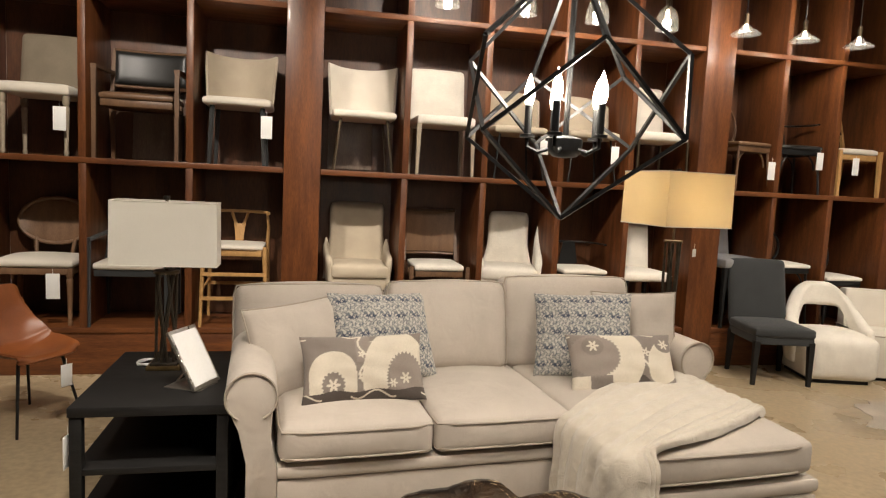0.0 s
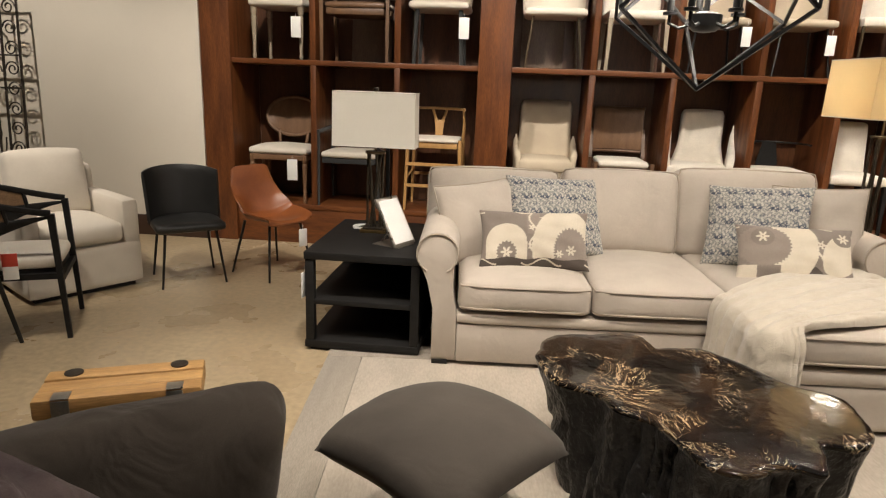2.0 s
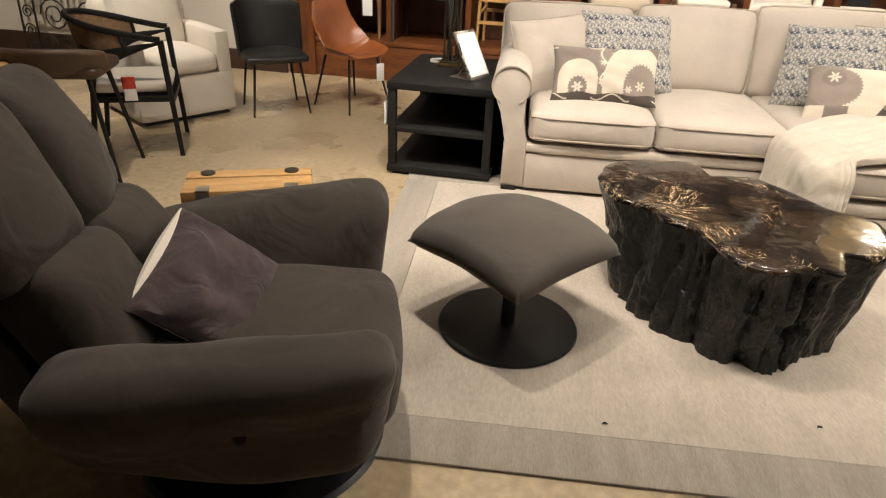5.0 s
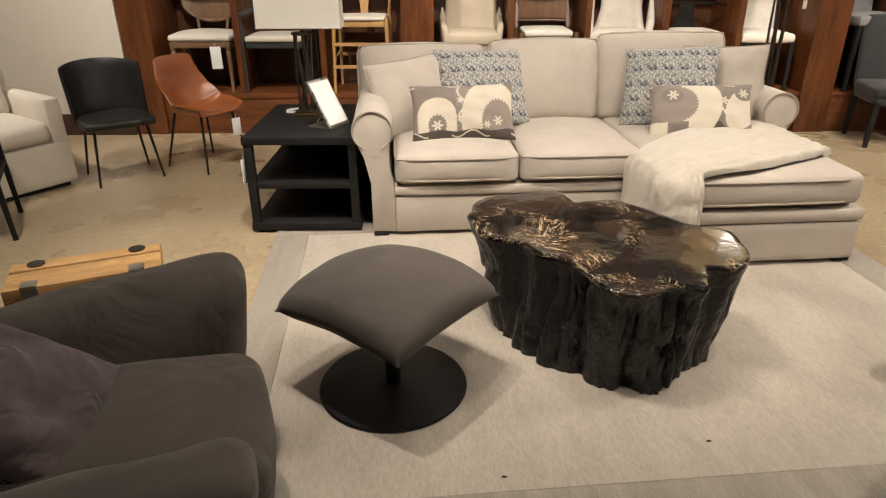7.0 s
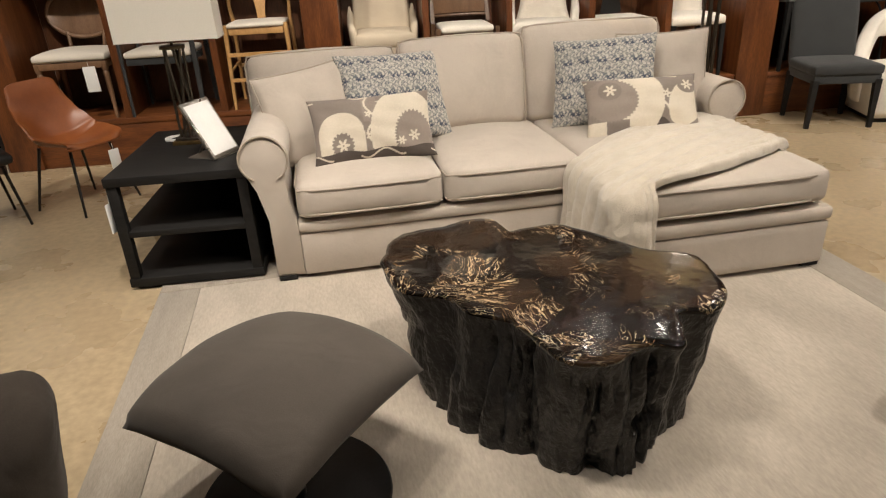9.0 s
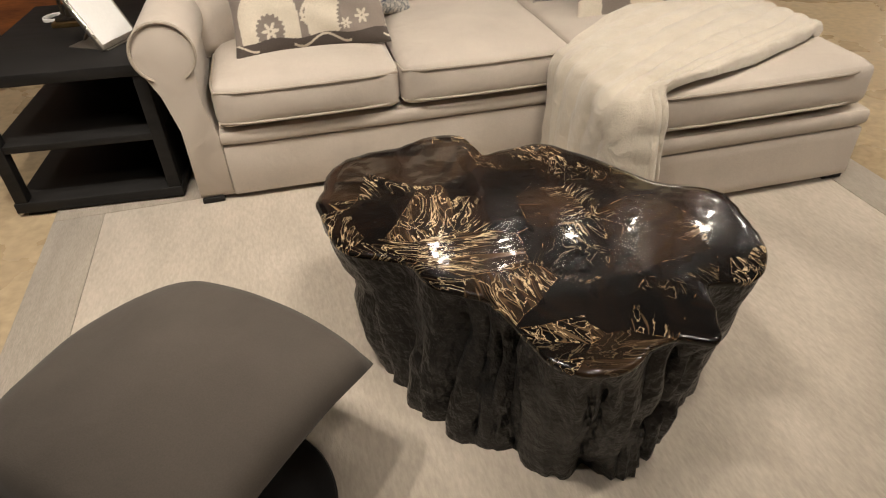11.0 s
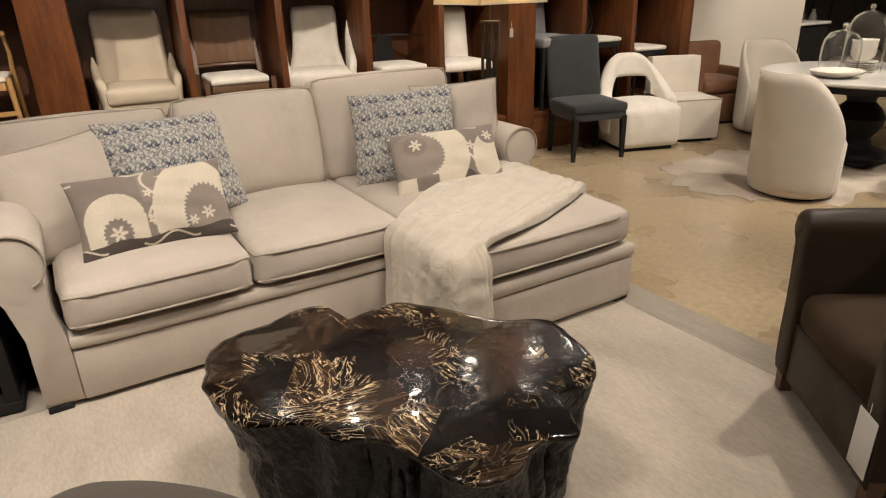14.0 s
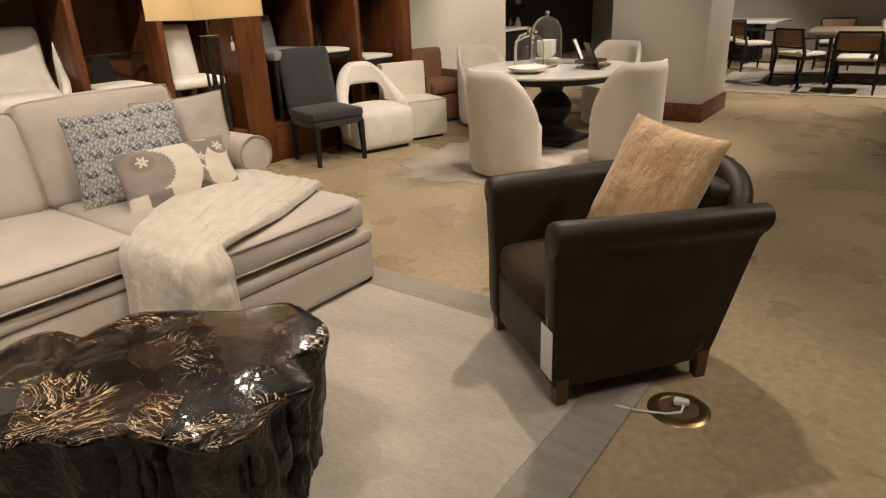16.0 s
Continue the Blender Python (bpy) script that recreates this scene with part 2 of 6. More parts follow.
# same mahogany, darkened: the shade inside the cells is put into this colour
M_MAHOG_B = mat("mahogany_shaded_panel", (0.110, 0.043, 0.018), (0.062, 0.024, 0.010), scale=2.2, fine=26, rough=0.42, bump=0.06, stretch=(4, 4, 0.7), speck=0.22)
M_BASEB = mat("dark_baseboard", (0.045, 0.022, 0.013), scale=4, rough=0.45)
M_LINEN = mat("oatmeal_linen", (0.515, 0.452, 0.383), (0.46, 0.402, 0.340), scale=5, fine=420, rough=0.92, bump=0.35, crease=0.14, speck=0.13, sheen=0.15, dist=0.0015, spec=0.2)
M_PIPE = mat("linen_piping", (0.43, 0.37, 0.30), scale=9, fine=400, rough=0.9, bump=0.3, spec=0.2)
M_FUR = mat("cream_faux_fur", (0.62, 0.55, 0.445), (0.56, 0.49, 0.39), scale=14, fine=240, rough=0.95, bump=0.8, crease=0.28, csize=12, speck=0.10, sheen=0.5, dist=0.006, spec=0.2)
M_RUG = mat("silvery_rug", (0.455, 0.395, 0.322), (0.395, 0.342, 0.276), scale=2.6, fine=44, rough=0.85, bump=0.30, stretch=(2.6, 0.8, 1), speck=0.10, sheen=0.15, spec=0.25)
M_RUGB = mat("rug_border", (0.325, 0.282, 0.230), (0.265, 0.230, 0.187), scale=2.6, fine=48, rough=0.85, bump=0.35, stretch=(6, 0.9, 1), speck=0.14, sheen=0.2, spec=0.25)
M_BLACKW = mat("black_stained_wood", (0.0095, 0.009, 0.0088), (0.017, 0.016, 0.015), scale=5, fine=60, rough=0.55, bump=0.12, stretch=(1, 8, 8), speck=0.2, spec=0.22)
M_IRON = mat("dark_iron", (0.035, 0.03, 0.026), (0.075, 0.06, 0.045), scale=14, fine=120, rough=0.45, metal=0.7, bump=0.2)
M_BLACKM = mat("black_powder_metal", (0.014, 0.014, 0.014), scale=12, rough=0.38, metal=0.3, bump=0.05)
M_SHADEW = mat("white_linen_shade", (0.72, 0.68, 0.60), (0.67, 0.63, 0.55), scale=3, fine=420, rough=0.9, bump=0.2, speck=0.05)
M_WHITE = mat("white_card", (0.8, 0.79, 0.76), (0.76, 0.75, 0.72), rough=0.55, bump=0.02, speck=0.02)
M_SILVER = mat("silver_metal", (0.5, 0.47, 0.42), rough=0.3, metal=0.9, bump=0.03)
M_CHARC = mat("charcoal_brushed_fabric", (0.048, 0.0375, 0.0285), (0.036, 0.028, 0.0215), scale=3.5, fine=300, rough=0.88, bump=0.25, crease=0.42, csize=4.0, sheen=0.10, speck=0.10, dist=0.0015, spec=0.25)
M_OTTO = mat("grey_brushed_fabric", (0.085, 0.071, 0.058), (0.068, 0.057, 0.047), scale=4, fine=320, rough=0.85, bump=0.22, crease=0.10, sheen=0.08, speck=0.08, dist=0.0015, spec=0.25)
M_VELVET = mat("aubergine_velvet", (0.068, 0.048, 0.046), (0.038, 0.027, 0.028), scale=9, fine=260, rough=0.8, bump=0.2, crease=0.5, csize=7, sheen=0.12, spec=0.2)
M_BROWNL = mat("brown_leather", (0.036, 0.0235, 0.0135), (0.024, 0.016, 0.0095), scale=6, fine=210, rough=0.5, bump=0.16, crease=0.10, spec=0.32, dist=0.001)
M_BROWNF = mat("brown_seat_fabric", (0.055, 0.033, 0.018), (0.04, 0.025, 0.014), scale=6, fine=300, rough=0.85, bump=0.25, spec=0.2)
M_BLACKL = mat("black_leather", (0.014, 0.014, 0.013), (0.022, 0.021, 0.02), scale=6, fine=210, rough=0.4, bump=0.18, dist=0.001)
M_COGNAC = mat("cognac_leather", (0.26, 0.082, 0.022), (0.20, 0.058, 0.016), scale=7, fine=190, rough=0.4, bump=0.14, dist=0.001)
M_CREAM = mat("cream_upholstery", (0.66, 0.60, 0.51), (0.60, 0.545, 0.46), scale=5, fine=380, rough=0.92, bump=0.3, speck=0.08, sheen=0.2, dist=0.0015, spec=0.2)
M_BOUCLE = mat("white_boucle", (0.72, 0.67, 0.58), (0.64, 0.59, 0.51), scale=8, fine=150, rough=0.95, bump=0.6, speck=0.1, sheen=0.2, spec=0.2)
M_BEIGEV = mat("beige_fabric", (0.47, 0.40, 0.30), (0.41, 0.345, 0.26), scale=5, fine=380, rough=0.9, bump=0.3, speck=0.08, spec=0.2)
M_GREYF = mat("grey_fabric", (0.26, 0.25, 0.25), (0.21, 0.2, 0.2), scale=5, fine=380, rough=0.9, bump=0.3, spec=0.2)
M_SLATE = mat("slate_fabric", (0.027, 0.028, 0.028), (0.036, 0.037, 0.037), scale=5, fine=300, rough=0.9, bump=0.3, sheen=0.2, spec=0.25)
M_OAK = mat("natural_oak", (0.50, 0.29, 0.11), (0.40, 0.22, 0.08), scale=3, fine=40, rough=0.45, bump=0.1, stretch=(6, 6, 1), speck=0.14)
M_WALNUT = mat("brown_walnut", (0.155, 0.082, 0.04), (0.10, 0.052, 0.026), scale=3, fine=40, rough=0.45, bump=0.1, stretch=(6, 6, 1), speck=0.2)
M_GREYOAK = mat("weathered_oak", (0.34, 0.28, 0.2), (0.26, 0.21, 0.15), scale=4, fine=50, rough=0.6, bump=0.15, stretch=(6, 6, 1), speck=0.2)
M_CANE = mat("woven_cane", (0.25, 0.15, 0.075), (0.19, 0.11, 0.055), scale=30, fine=220, rough=0.7, bump=0.8, speck=0.3)
M_BRONZE = mat("bronze_metal", (0.16, 0.12, 0.075), rough=0.35, metal=0.85, bump=0.04)
M_BRASS = mat("worn_brass", (0.42, 0.29, 0.12), (0.2, 0.13, 0.06), scale=9, rough=0.3, metal=0.9, bump=0.08)
M_TAN = mat("tan_leather", (0.22, 0.105, 0.055), (0.17, 0.08, 0.042), scale=6, fine=190, rough=0.5, bump=0.12)
M_MARBLE = mat("white_marble", (0.75, 0.72, 0.66), (0.66, 0.63, 0.58), scale=3.0, fine=30, rough=0.2, bump=0.0, speck=0.03)
M_CERAM = mat("cream_ceramic", (0.62, 0.58, 0.5), rough=0.4, bump=0.04, speck=0.05)
M_TRUNK = mat("honey_pine", (0.52, 0.31, 0.12), (0.36, 0.19, 0.065), scale=2.2, fine=26, rough=0.5, bump=0.14, stretch=(1, 7, 7), speck=0.2)
M_HIDE = mat("pale_cowhide", (0.60, 0.53, 0.43), (0.33, 0.27, 0.21), scale=2.4, fine=110, rough=0.9, bump=0.4, speck=0.12)
M_ORANGE = mat("gold_velvet", (0.80, 0.57, 0.33), (0.62, 0.37, 0.17), scale=9, fine=60, rough=0.8, bump=0.6, crease=0.3, csize=9, stretch=(2.8, 1, 0.6), speck=0.16, sheen=0.4, spec=0.2)
M_RED = mat("red_card", (0.5, 0.05, 0.03), rough=0.5, bump=0.02, speck=0.03)
M_GLASS = glass_mat("clear_glass")
M_SMOKE = glass_mat("smoked_glass", (0.62, 0.60, 0.55), 0.04, 0.975)
M_CONE = glass_mat("pale_glass", (0.80, 0.78, 0.73), 0.04, 0.98)
M_BULB = glow("warm_bulb", (1.0, 0.88, 0.72), 90)
M_PBULB = glow("pendant_bulb", (1.0, 0.88, 0.72), 40)
M_SPOTF = glow("spot_lens", (1.0, 0.9, 0.76), 30)

# ---- structure ----
SX0, SX1, SY = -7.0, 16.0, 2.54


def setting(name, bm, material, label, category):
    return tagged(part(name, bm, material), label, category, kind="structure")


setting("floor", boxed(SX0, SX1, -8, 9, -0.2, 0), M_CONCRETE, "polished tan concrete floor with mottled stains", "floor")
setting("ceiling", boxed(SX0, SX1, -8, 9, CEIL, CEIL + 0.2), M_CEIL, "dark painted showroom ceiling", "ceiling")
setting("wall_north_west", boxed(SX0, -2.51, SY - 0.02, SY + 0.4, 0, CEIL), M_WALL, "cream painted wall beside the bookcase", "wall")
setting("wall_west", boxed(SX0 - 0.2, SX0, -8, 9, 0, CEIL), M_WALL, "plain cream painted wall", "wall")
setting("wall_south", boxed(SX0, SX1, -8.2, -8, 0, CEIL), M_WALL, "plain cream painted wall", "wall")
setting("wall_east", boxed(SX1, SX1 + 0.2, -8, 9, 0, CEIL), M_WALL, "plain cream painted wall", "wall")
setting("wall_north_far", boxed(-2.51, SX1, 9, 9.2, 0, CEIL), M_WALL, "plain cream painted wall", "wall")
setting("wall_behind_bookcase", boxed(-2.51, 6.12, 3.26, 3.45, 0, CEIL), M_WALL, "plain cream wall behind the bookcase", "wall")
setting("baseboard", boxed(SX0, -2.515, SY - 0.045, SY - 0.022, 0, 0.20, 0.004), M_BASEB, "dark brown baseboard under the cream wall", "baseboard")


def spot_fixture(x, y, target, power):
    m = look((x, y, CEIL - 0.32), target)
    t = thing("ceiling_spotlight", pose(x, y, CEIL), "small black ceiling spotlight on a short stem", "spotlight", group="ceiling spotlights")
    part("stem", tubed([(0, 0, 0), (0, 0, -0.25)], 0.012), M_BLACKM, t)
    can = bmesh.new()
    lathe([(0.035, 0.1), (0.06, 0.08), (0.06, -0.06), (0.052, -0.06), (0.05, 0.0), (0.0, 0.0)], 20, can, pose(0, 0, -CEIL) @ pose(-x, -y, 0) @ m)
    part("can", can, M_BLACKM, t)
    lens = bmesh.new()
    lathe([(0.0, -0.004), (0.048, -0.004), (0.048, -0.002), (0, -0.002)], 20, lens, pose(0, 0, -CEIL) @ pose(-x, -y, 0) @ m)
    part("lens", lens, M_SPOTF, t, "glowing lens")
    lamp("spot_lamp", "SPOT", m @ pose(0, 0, -0.075), power, 0.05, 75, 0.7)


for (x, y), target, power in SPOTS:
    spot_fixture(x, y, target, power)

# ---- bookcase ----
DEEP, LOW, MID, HIGH, TOPZ = 0.66, 0.38, 1.715, 3.02, CEIL - 0.02
bookcase = thing("bookcase", pose(0, SY, 0), "tall dark mahogany built-in bookcase of square cells filled with chairs", "bookcase", kind="structure")
POSTS = [(-2.50, -2.22), (0.05, 0.345), (3.80, 4.10), (5.96, 6.11)]
BAYS = [(-2.22, 0.05, (-1.452, -0.677)), (0.345, 3.80, (1.05, 1.745, 2.455, 3.13)), (4.10, 5.96, (4.68, 5.32))]
for a, b in POSTS:
    part("post", boxed(a, b, -0.02, DEEP, 0, TOPZ, 0.006), M_MAHOG_V, bookcase)
for a, b, divs in BAYS:
    # back panel in the darkened mahogany, with the cell's shade in its colour
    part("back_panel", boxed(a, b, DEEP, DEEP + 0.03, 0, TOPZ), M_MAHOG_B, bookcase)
    part("plinth", boxed(a, b, 0.01, DEEP, 0, LOW - 0.045, 0.003), M_MAHOG_H, bookcase)
    for z in (LOW, MID, HIGH):
        part("shelf", boxed(a, b, 0.0, DEEP, z - 0.045, z, 0.004), M_MAHOG_H, bookcase)
    for c in divs:
        for z0, z1 in ((LOW, MID - 0.045), (MID, HIGH - 0.045), (HIGH, TOPZ)):
            part("divider", boxed(c - 0.027, c + 0.027, 0.004, DEEP, z0, z1, 0.003), M_MAHOG_V, bookcase)
# end return wall past the bookcase
setting("wall_north_east", boxed(6.115, 9.0, 3.26, 3.45, 0, CEIL), M_WALL, "cream painted wall past the bookcase", "wall")

# ---- rug ----
rug = thing("area_rug", pose(1.185, -0.975, 0, 0, 0, 5.2), "large silvery beige area rug with a darker border on concrete", "rug")
part("field", boxed(-1.485, 1.485, -1.015, 1.13, 0.001, 0.012, 0.003), M_RUG, rug)
for x0, x1, y0, y1 in ((-1.685, 1.685, -1.215, -1.016), (-1.685, 1.685, 1.131, 1.33), (-1.685, -1.486, -1.015, 1.13), (1.486, 1.685, -1.015, 1.13)):
    part("border", boxed(x0, x1, y0, y1, 0.001, 0.0125, 0.003), M_RUGB, rug, "darker grey border")

# ---- sofa with chaise ----
sofa = thing("sectional_sofa", pose(0, 0, 0, 0, 0, 4), "oatmeal linen sectional sofa with rolled arms and a chaise", "sofa")
SW, SB = 2.64, 1.10  # width, back
RZ = 0.0125


def arm_mesh(x, y0, y1, flip):
    """A rolled arm: a waisted panel below a fat roll."""
    prof = []
    for i in range(25):
        a = radians(-150 + 300 * i / 24)
        prof.append((0.02 + 0.115 * math.sin(a), 0.655 + 0.115 * math.cos(a)))
    prof = [(0.14, 0.034), (0.14, 0.30), (0.11, 0.46)] + prof[::-1][2:-2] + [(-0.035, 0.50), (0.0, 0.34), (0.0, 0.034)]
    bm = bmesh.new()
    rings = []
    for y in (y0, y0 + 0.012, y0 + 0.03, (y0 + y1) / 2, y1):
        k = 0.94 if y == y0 else 1.0
        rings.append([bm.verts.new((x + flip * ((px - 0.05) * k + 0.05), y, (pz - 0.4) * k + 0.4)) for px, pz in prof])
    n = len(prof)
    for a, b in zip(rings, rings[1:]):
        for i in range(n):
            bm.faces.new((a[i], a[(i + 1) % n], b[(i + 1) % n], b[i]))
    bm.faces.new(rings[0])
    bm.faces.new(rings[-1])
    return bm


def piping(parent, pts, r=0.006):
    part("piping", tubed(pts, r, 6, closed=True), M_PIPE, parent)


part("arm", arm_mesh(0.0, 0.0, 0.84, 1), M_LINEN, sofa)
part("arm", arm_mesh(SW - 0.02, 0.31, 0.84, -1), M_LINEN, sofa)
for x, y, flip in ((0.0, -0.003, 1), (SW - 0.02, 0.307, -1)):
    a = part("arm_welt", tubed([(x + flip * (0.02 + 0.112 * math.sin(radians(q))), y, 0.655 + 0.112 * math.cos(radians(q))) for q in range(-150, 151, 12)], 0.006, 6), M_PIPE, sofa)
part("back_frame", rbox(SW + 0.12, 0.24, 0.84, 0.06, 8, at=pose(SW / 2, SB - 0.12, 0.034)), M_LINEN, sofa)
part("base", boxed(0.14, 1.62, -0.008, 0.95, 0.034, 0.26, 0.012), M_LINEN, sofa)
part("base_rail", rbox(1.50, 0.95, 0.075, 0.032, 8, at=pose(0.88, 0.452, 0.258)), M_LINEN, sofa)
part("chaise_base", rbox(1.02, 1.61, 0.225, 0.02, 8, at=pose(SW - 0.515, 0.225, 0.034)), M_LINEN, sofa)
part("chaise_rail", rbox(1.055, 1.60, 0.085, 0.035, 8, at=pose(SW - 0.518, 0.215, 0.252)), M_LINEN, sofa)


def seat_cushion(name, x0, x1, y0, y1, z0, h, top=0.05):
    w, d = x1 - x0, y1 - y0
    c = part(name, rbox(w, d, h, 0.045, 12, top=top, front=0.02, side=0.006, at=pose((x0 + x1) / 2, (y0 + y1) / 2, z0), rough=0.004, seed=x0 * 7), M_LINEN, sofa)
    for z in (z0 + 0.03, z0 + h - 0.03):
        line = []
        for i in range(40):
            a = math.tau * i / 40
            ca, sa = math.cos(a), math.sin(a)
            k = 1 / max(abs(ca), abs(sa))
            k = min(k, 1.36)
            u, v = ca * k, sa * k
            line.append(((x0 + x1) / 2 + u * (w / 2 + 0.003), (y0 + y1) / 2 + v * (d / 2 + 0.004) - (0.011 * (1 - u * u) if v < -0.9 else 0), z))
        piping(c, line, 0.0055)
    return c


seat_cushion("seat_cushion", 0.145, 0.872, -0.03, 0.86, 0.335, 0.185, 0.058)
seat_cushion("seat_cushion", 0.878, 1.605, -0.03, 0.86, 0.335, 0.185, 0.058)
seat_cushion("chaise_cushion", 1.612, SW - 0.03, -0.57, 0.86, 0.34, 0.18, 0.045)


def back_cushion(x0, x1, y, z0, h, lean, t=0.22, seed=0):
    c = part("back_cushion", rbox(x1 - x0, t, h, 0.06, 12, front=0.055, rear=0.02, side=0.008, top=0.02, at=pose((x0 + x1) / 2, y, z0, lean), rough=0.006, seed=seed), M_LINEN, sofa)
    line = []
    m = pose((x0 + x1) / 2, y, z0, lean)
    for px, py, pz in rim_line(x1 - x0 + 0.004, h + 0.006, 0.0, 10, -t / 2 + 0.035):
        k = 0.965
        line.append(m @ Vector((px * k if abs(pz) > h * 0.46 else px, py, pz * (0.965 if abs(px) > (x1 - x0) * 0.46 else 1) + h / 2)))
    piping(c, line, 0.0055)


back_cushion(-0.09, 0.775, 0.93, 0.48, 0.525, -9, seed=1)
back_cushion(0.79, 1.545, 0.82, 0.50, 0.54, -13, seed=5)
back_cushion(1.56, 2.46, 0.91, 0.48, 0.585, -9, seed=9)
for x, y in ((0.005, -0.004), (SW - 0.095, -0.558), (0.02, 0.95), (SW - 0.11, 0.95), (1.66, -0.545)):
    part("foot", boxed(x, x + 0.09, y, y + 0.08, RZ, 0.036, 0.004), M_BLACKW, sofa, "black block foot")


def cushion(name, m, w, h, t, material, label, category="pillow", seed=0, welt=None, **k):
    c = thing(name, m, label, category)
    part("cover", pillow_mesh(w, h, t, seed=seed, **k), material, c)
    if welt:
        part("welt", tubed(rim_line(w * 1.005, h * 1.005, k.get("pinch", 0.06)), 0.005, 6, closed=True), welt, c)
    return c


cushion("throw_pillow", pose(0.225, 0.56, 0.735, -19, -8, 14), 0.53, 0.50, 0.18, M_LINEN, "plain oatmeal linen throw pillow leaning on the sofa back", seed=3, welt=M_PIPE)
cushion("throw_pillow", pose(2.285, 0.76, 0.785, -16, -3, -20), 0.52, 0.48, 0.16, M_LINEN, "plain oatmeal linen throw pillow leaning on the sofa back", seed=8, welt=M_PIPE)


def painted(name, fn, rough=0.9, bump=0.35):
    """A printed cloth whose colours stand in the mesh's colour attribute."""
    m = mat(name, (1, 1, 1), (0.93, 0.93, 0.93), scale=7, fine=260, rough=rough, bump=bump, speck=0.12, sheen=0.2, spec=0.2, dist=0.003)
    t, L = m.node_tree.nodes, m.node_tree.links
    b = t["Principled BSDF"]
    old = b.inputs["Base Color"].links[0].from_socket
    at, mul = t.new("ShaderNodeVertexColor"), t.new("ShaderNodeMix")
    at.layer_name = "print"
    mul.data_type, mul.blend_type = "RGBA", "MULTIPLY"
    mul.inputs[0].default_value = 1
    L.new(old, mul.inputs[6])
    L.new(at.outputs["Color"], mul.inputs[7])
    L.new(mul.outputs[2], b.inputs["Base Color"])
    return m


def print_on(ob, fn):
    me = ob.data
    att = me.color_attributes.new("print", "FLOAT_COLOR", "POINT")
    for i, v in enumerate(me.vertices):
        att.data[i].color = (*fn(v.co.x, v.co.z, v.co.y), 1)


CREAM, TAUPE, DARKT = (0.62, 0.55, 0.44), (0.225, 0.188, 0.16), (0.085, 0.068, 0.058)


MIDT = (0.27, 0.225, 0.19)


def flower(x, z, cx, cz, r, petals=6):
    d, a = math.hypot(x - cx, z - cz), math.atan2(z - cz, x - cx)
    return d < r * (0.72 + 0.32 * math.cos(a * petals)) and d > r * 0.14


def toothed(x, z, cx, cz, rx, rz, n=26, deep=0.06):
    e, a = math.hypot((x - cx) / rx, (z - cz) / rz), math.atan2(z - cz, x - cx)
    return e < 1 - deep * (0.5 + 0.5 * math.cos(a * n))


def curls(x, z, f=34.0):
    return abs(math.sin(x * f) * 0.018 - ((z + 0.5) % 0.06 - 0.03)) < 0.0042 and math.sin(x * f * 0.5 + 1) > -0.4


def suzani(x, z, y):
    """Cream arches with toothed edges and flowers on a taupe ground, for a lumbar pillow about 0.68 by 0.38."""
    if y > 0.02:
        return TAUPE
    if z < -0.118 + 0.006 * math.sin(x * 30):
        return CREAM if curls(x, z + 0.145) else DARKT
    if flower(x, z, -0.165, -0.085, 0.034) or flower(x, z, 0.135, -0.09, 0.024) or flower(x, z, 0.205, -0.065, 0.030):
        return CREAM
    if toothed(x, z, -0.165, -0.085, 0.058, 0.068, 18, 0.14):
        return TAUPE
    q = (x + 0.165) / 0.115
    if abs(q) < 1 and z < -0.03 + 0.115 * math.sqrt(1 - q * q):
        return CREAM
    if toothed(x, z, 0.205, -0.075, 0.105, 0.145, 40, 0.09):
        return MIDT if x > 0.12 else TAUPE
    if math.hypot((x - 0.165) / 0.185, (z + 0.06) / 0.25) < 1:
        return CREAM
    if abs(x + 0.015 - 0.02 * math.sin(z * 40)) < 0.006 or flower(x, z, -0.02, 0.06, 0.02, 5) or flower(x, z, -0.025, -0.05, 0.02, 5):
        return CREAM
    if z > 0.125 and curls(x, z - 0.16, 26):
        return CREAM
    return MIDT if -0.05 < x < 0.03 and z > 0.02 else TAUPE


def suzani_turned(x, z, y):
    """Another cut of the same cloth."""
    if y > 0.02:
        return TAUPE
    if flower(x, z, -0.17, 0.085, 0.034) or flower(x, z, 0.245, 0.10, 0.032) or flower(x, z, 0.075, -0.15, 0.03):
        return CREAM
    if math.hypot((x + 0.17) / 0.062, (z - 0.085) / 0.055) < 1 or math.hypot((x - 0.245) / 0.055, (z - 0.10) / 0.05) < 1:
        return TAUPE
    if toothed(x, z, -0.165, 0.03, 0.145, 0.13, 40, 0.07):
        return MIDT
    if z < -0.09 and x < -0.20:
        return CREAM
    if z < -0.09 and x < -0.08:
        return CREAM if curls(x, z + 0.14) else TAUPE
    if math.hypot((x + 0.11) / 0.225, (z - 0.03) / 0.24) < 1 and x > -0.12:
        return CREAM
    if abs((x - 0.12) + 0.55 * (z + 0.02)) < 0.007 or flower(x, z, 0.13, 0.05, 0.026, 5):
        return CREAM
    if math.hypot((x - 0.235 - 0.25 * z) / 0.10, (z + 0.0) / 0.135) < 1:
        return CREAM
    if z < -0.05 and math.hypot((x - 0.075) / 0.075, (z + 0.17) / 0.09) < 1:
        return DARKT
    return CREAM if z > 0.13 and curls(x, z - 0.16, 26) else TAUPE


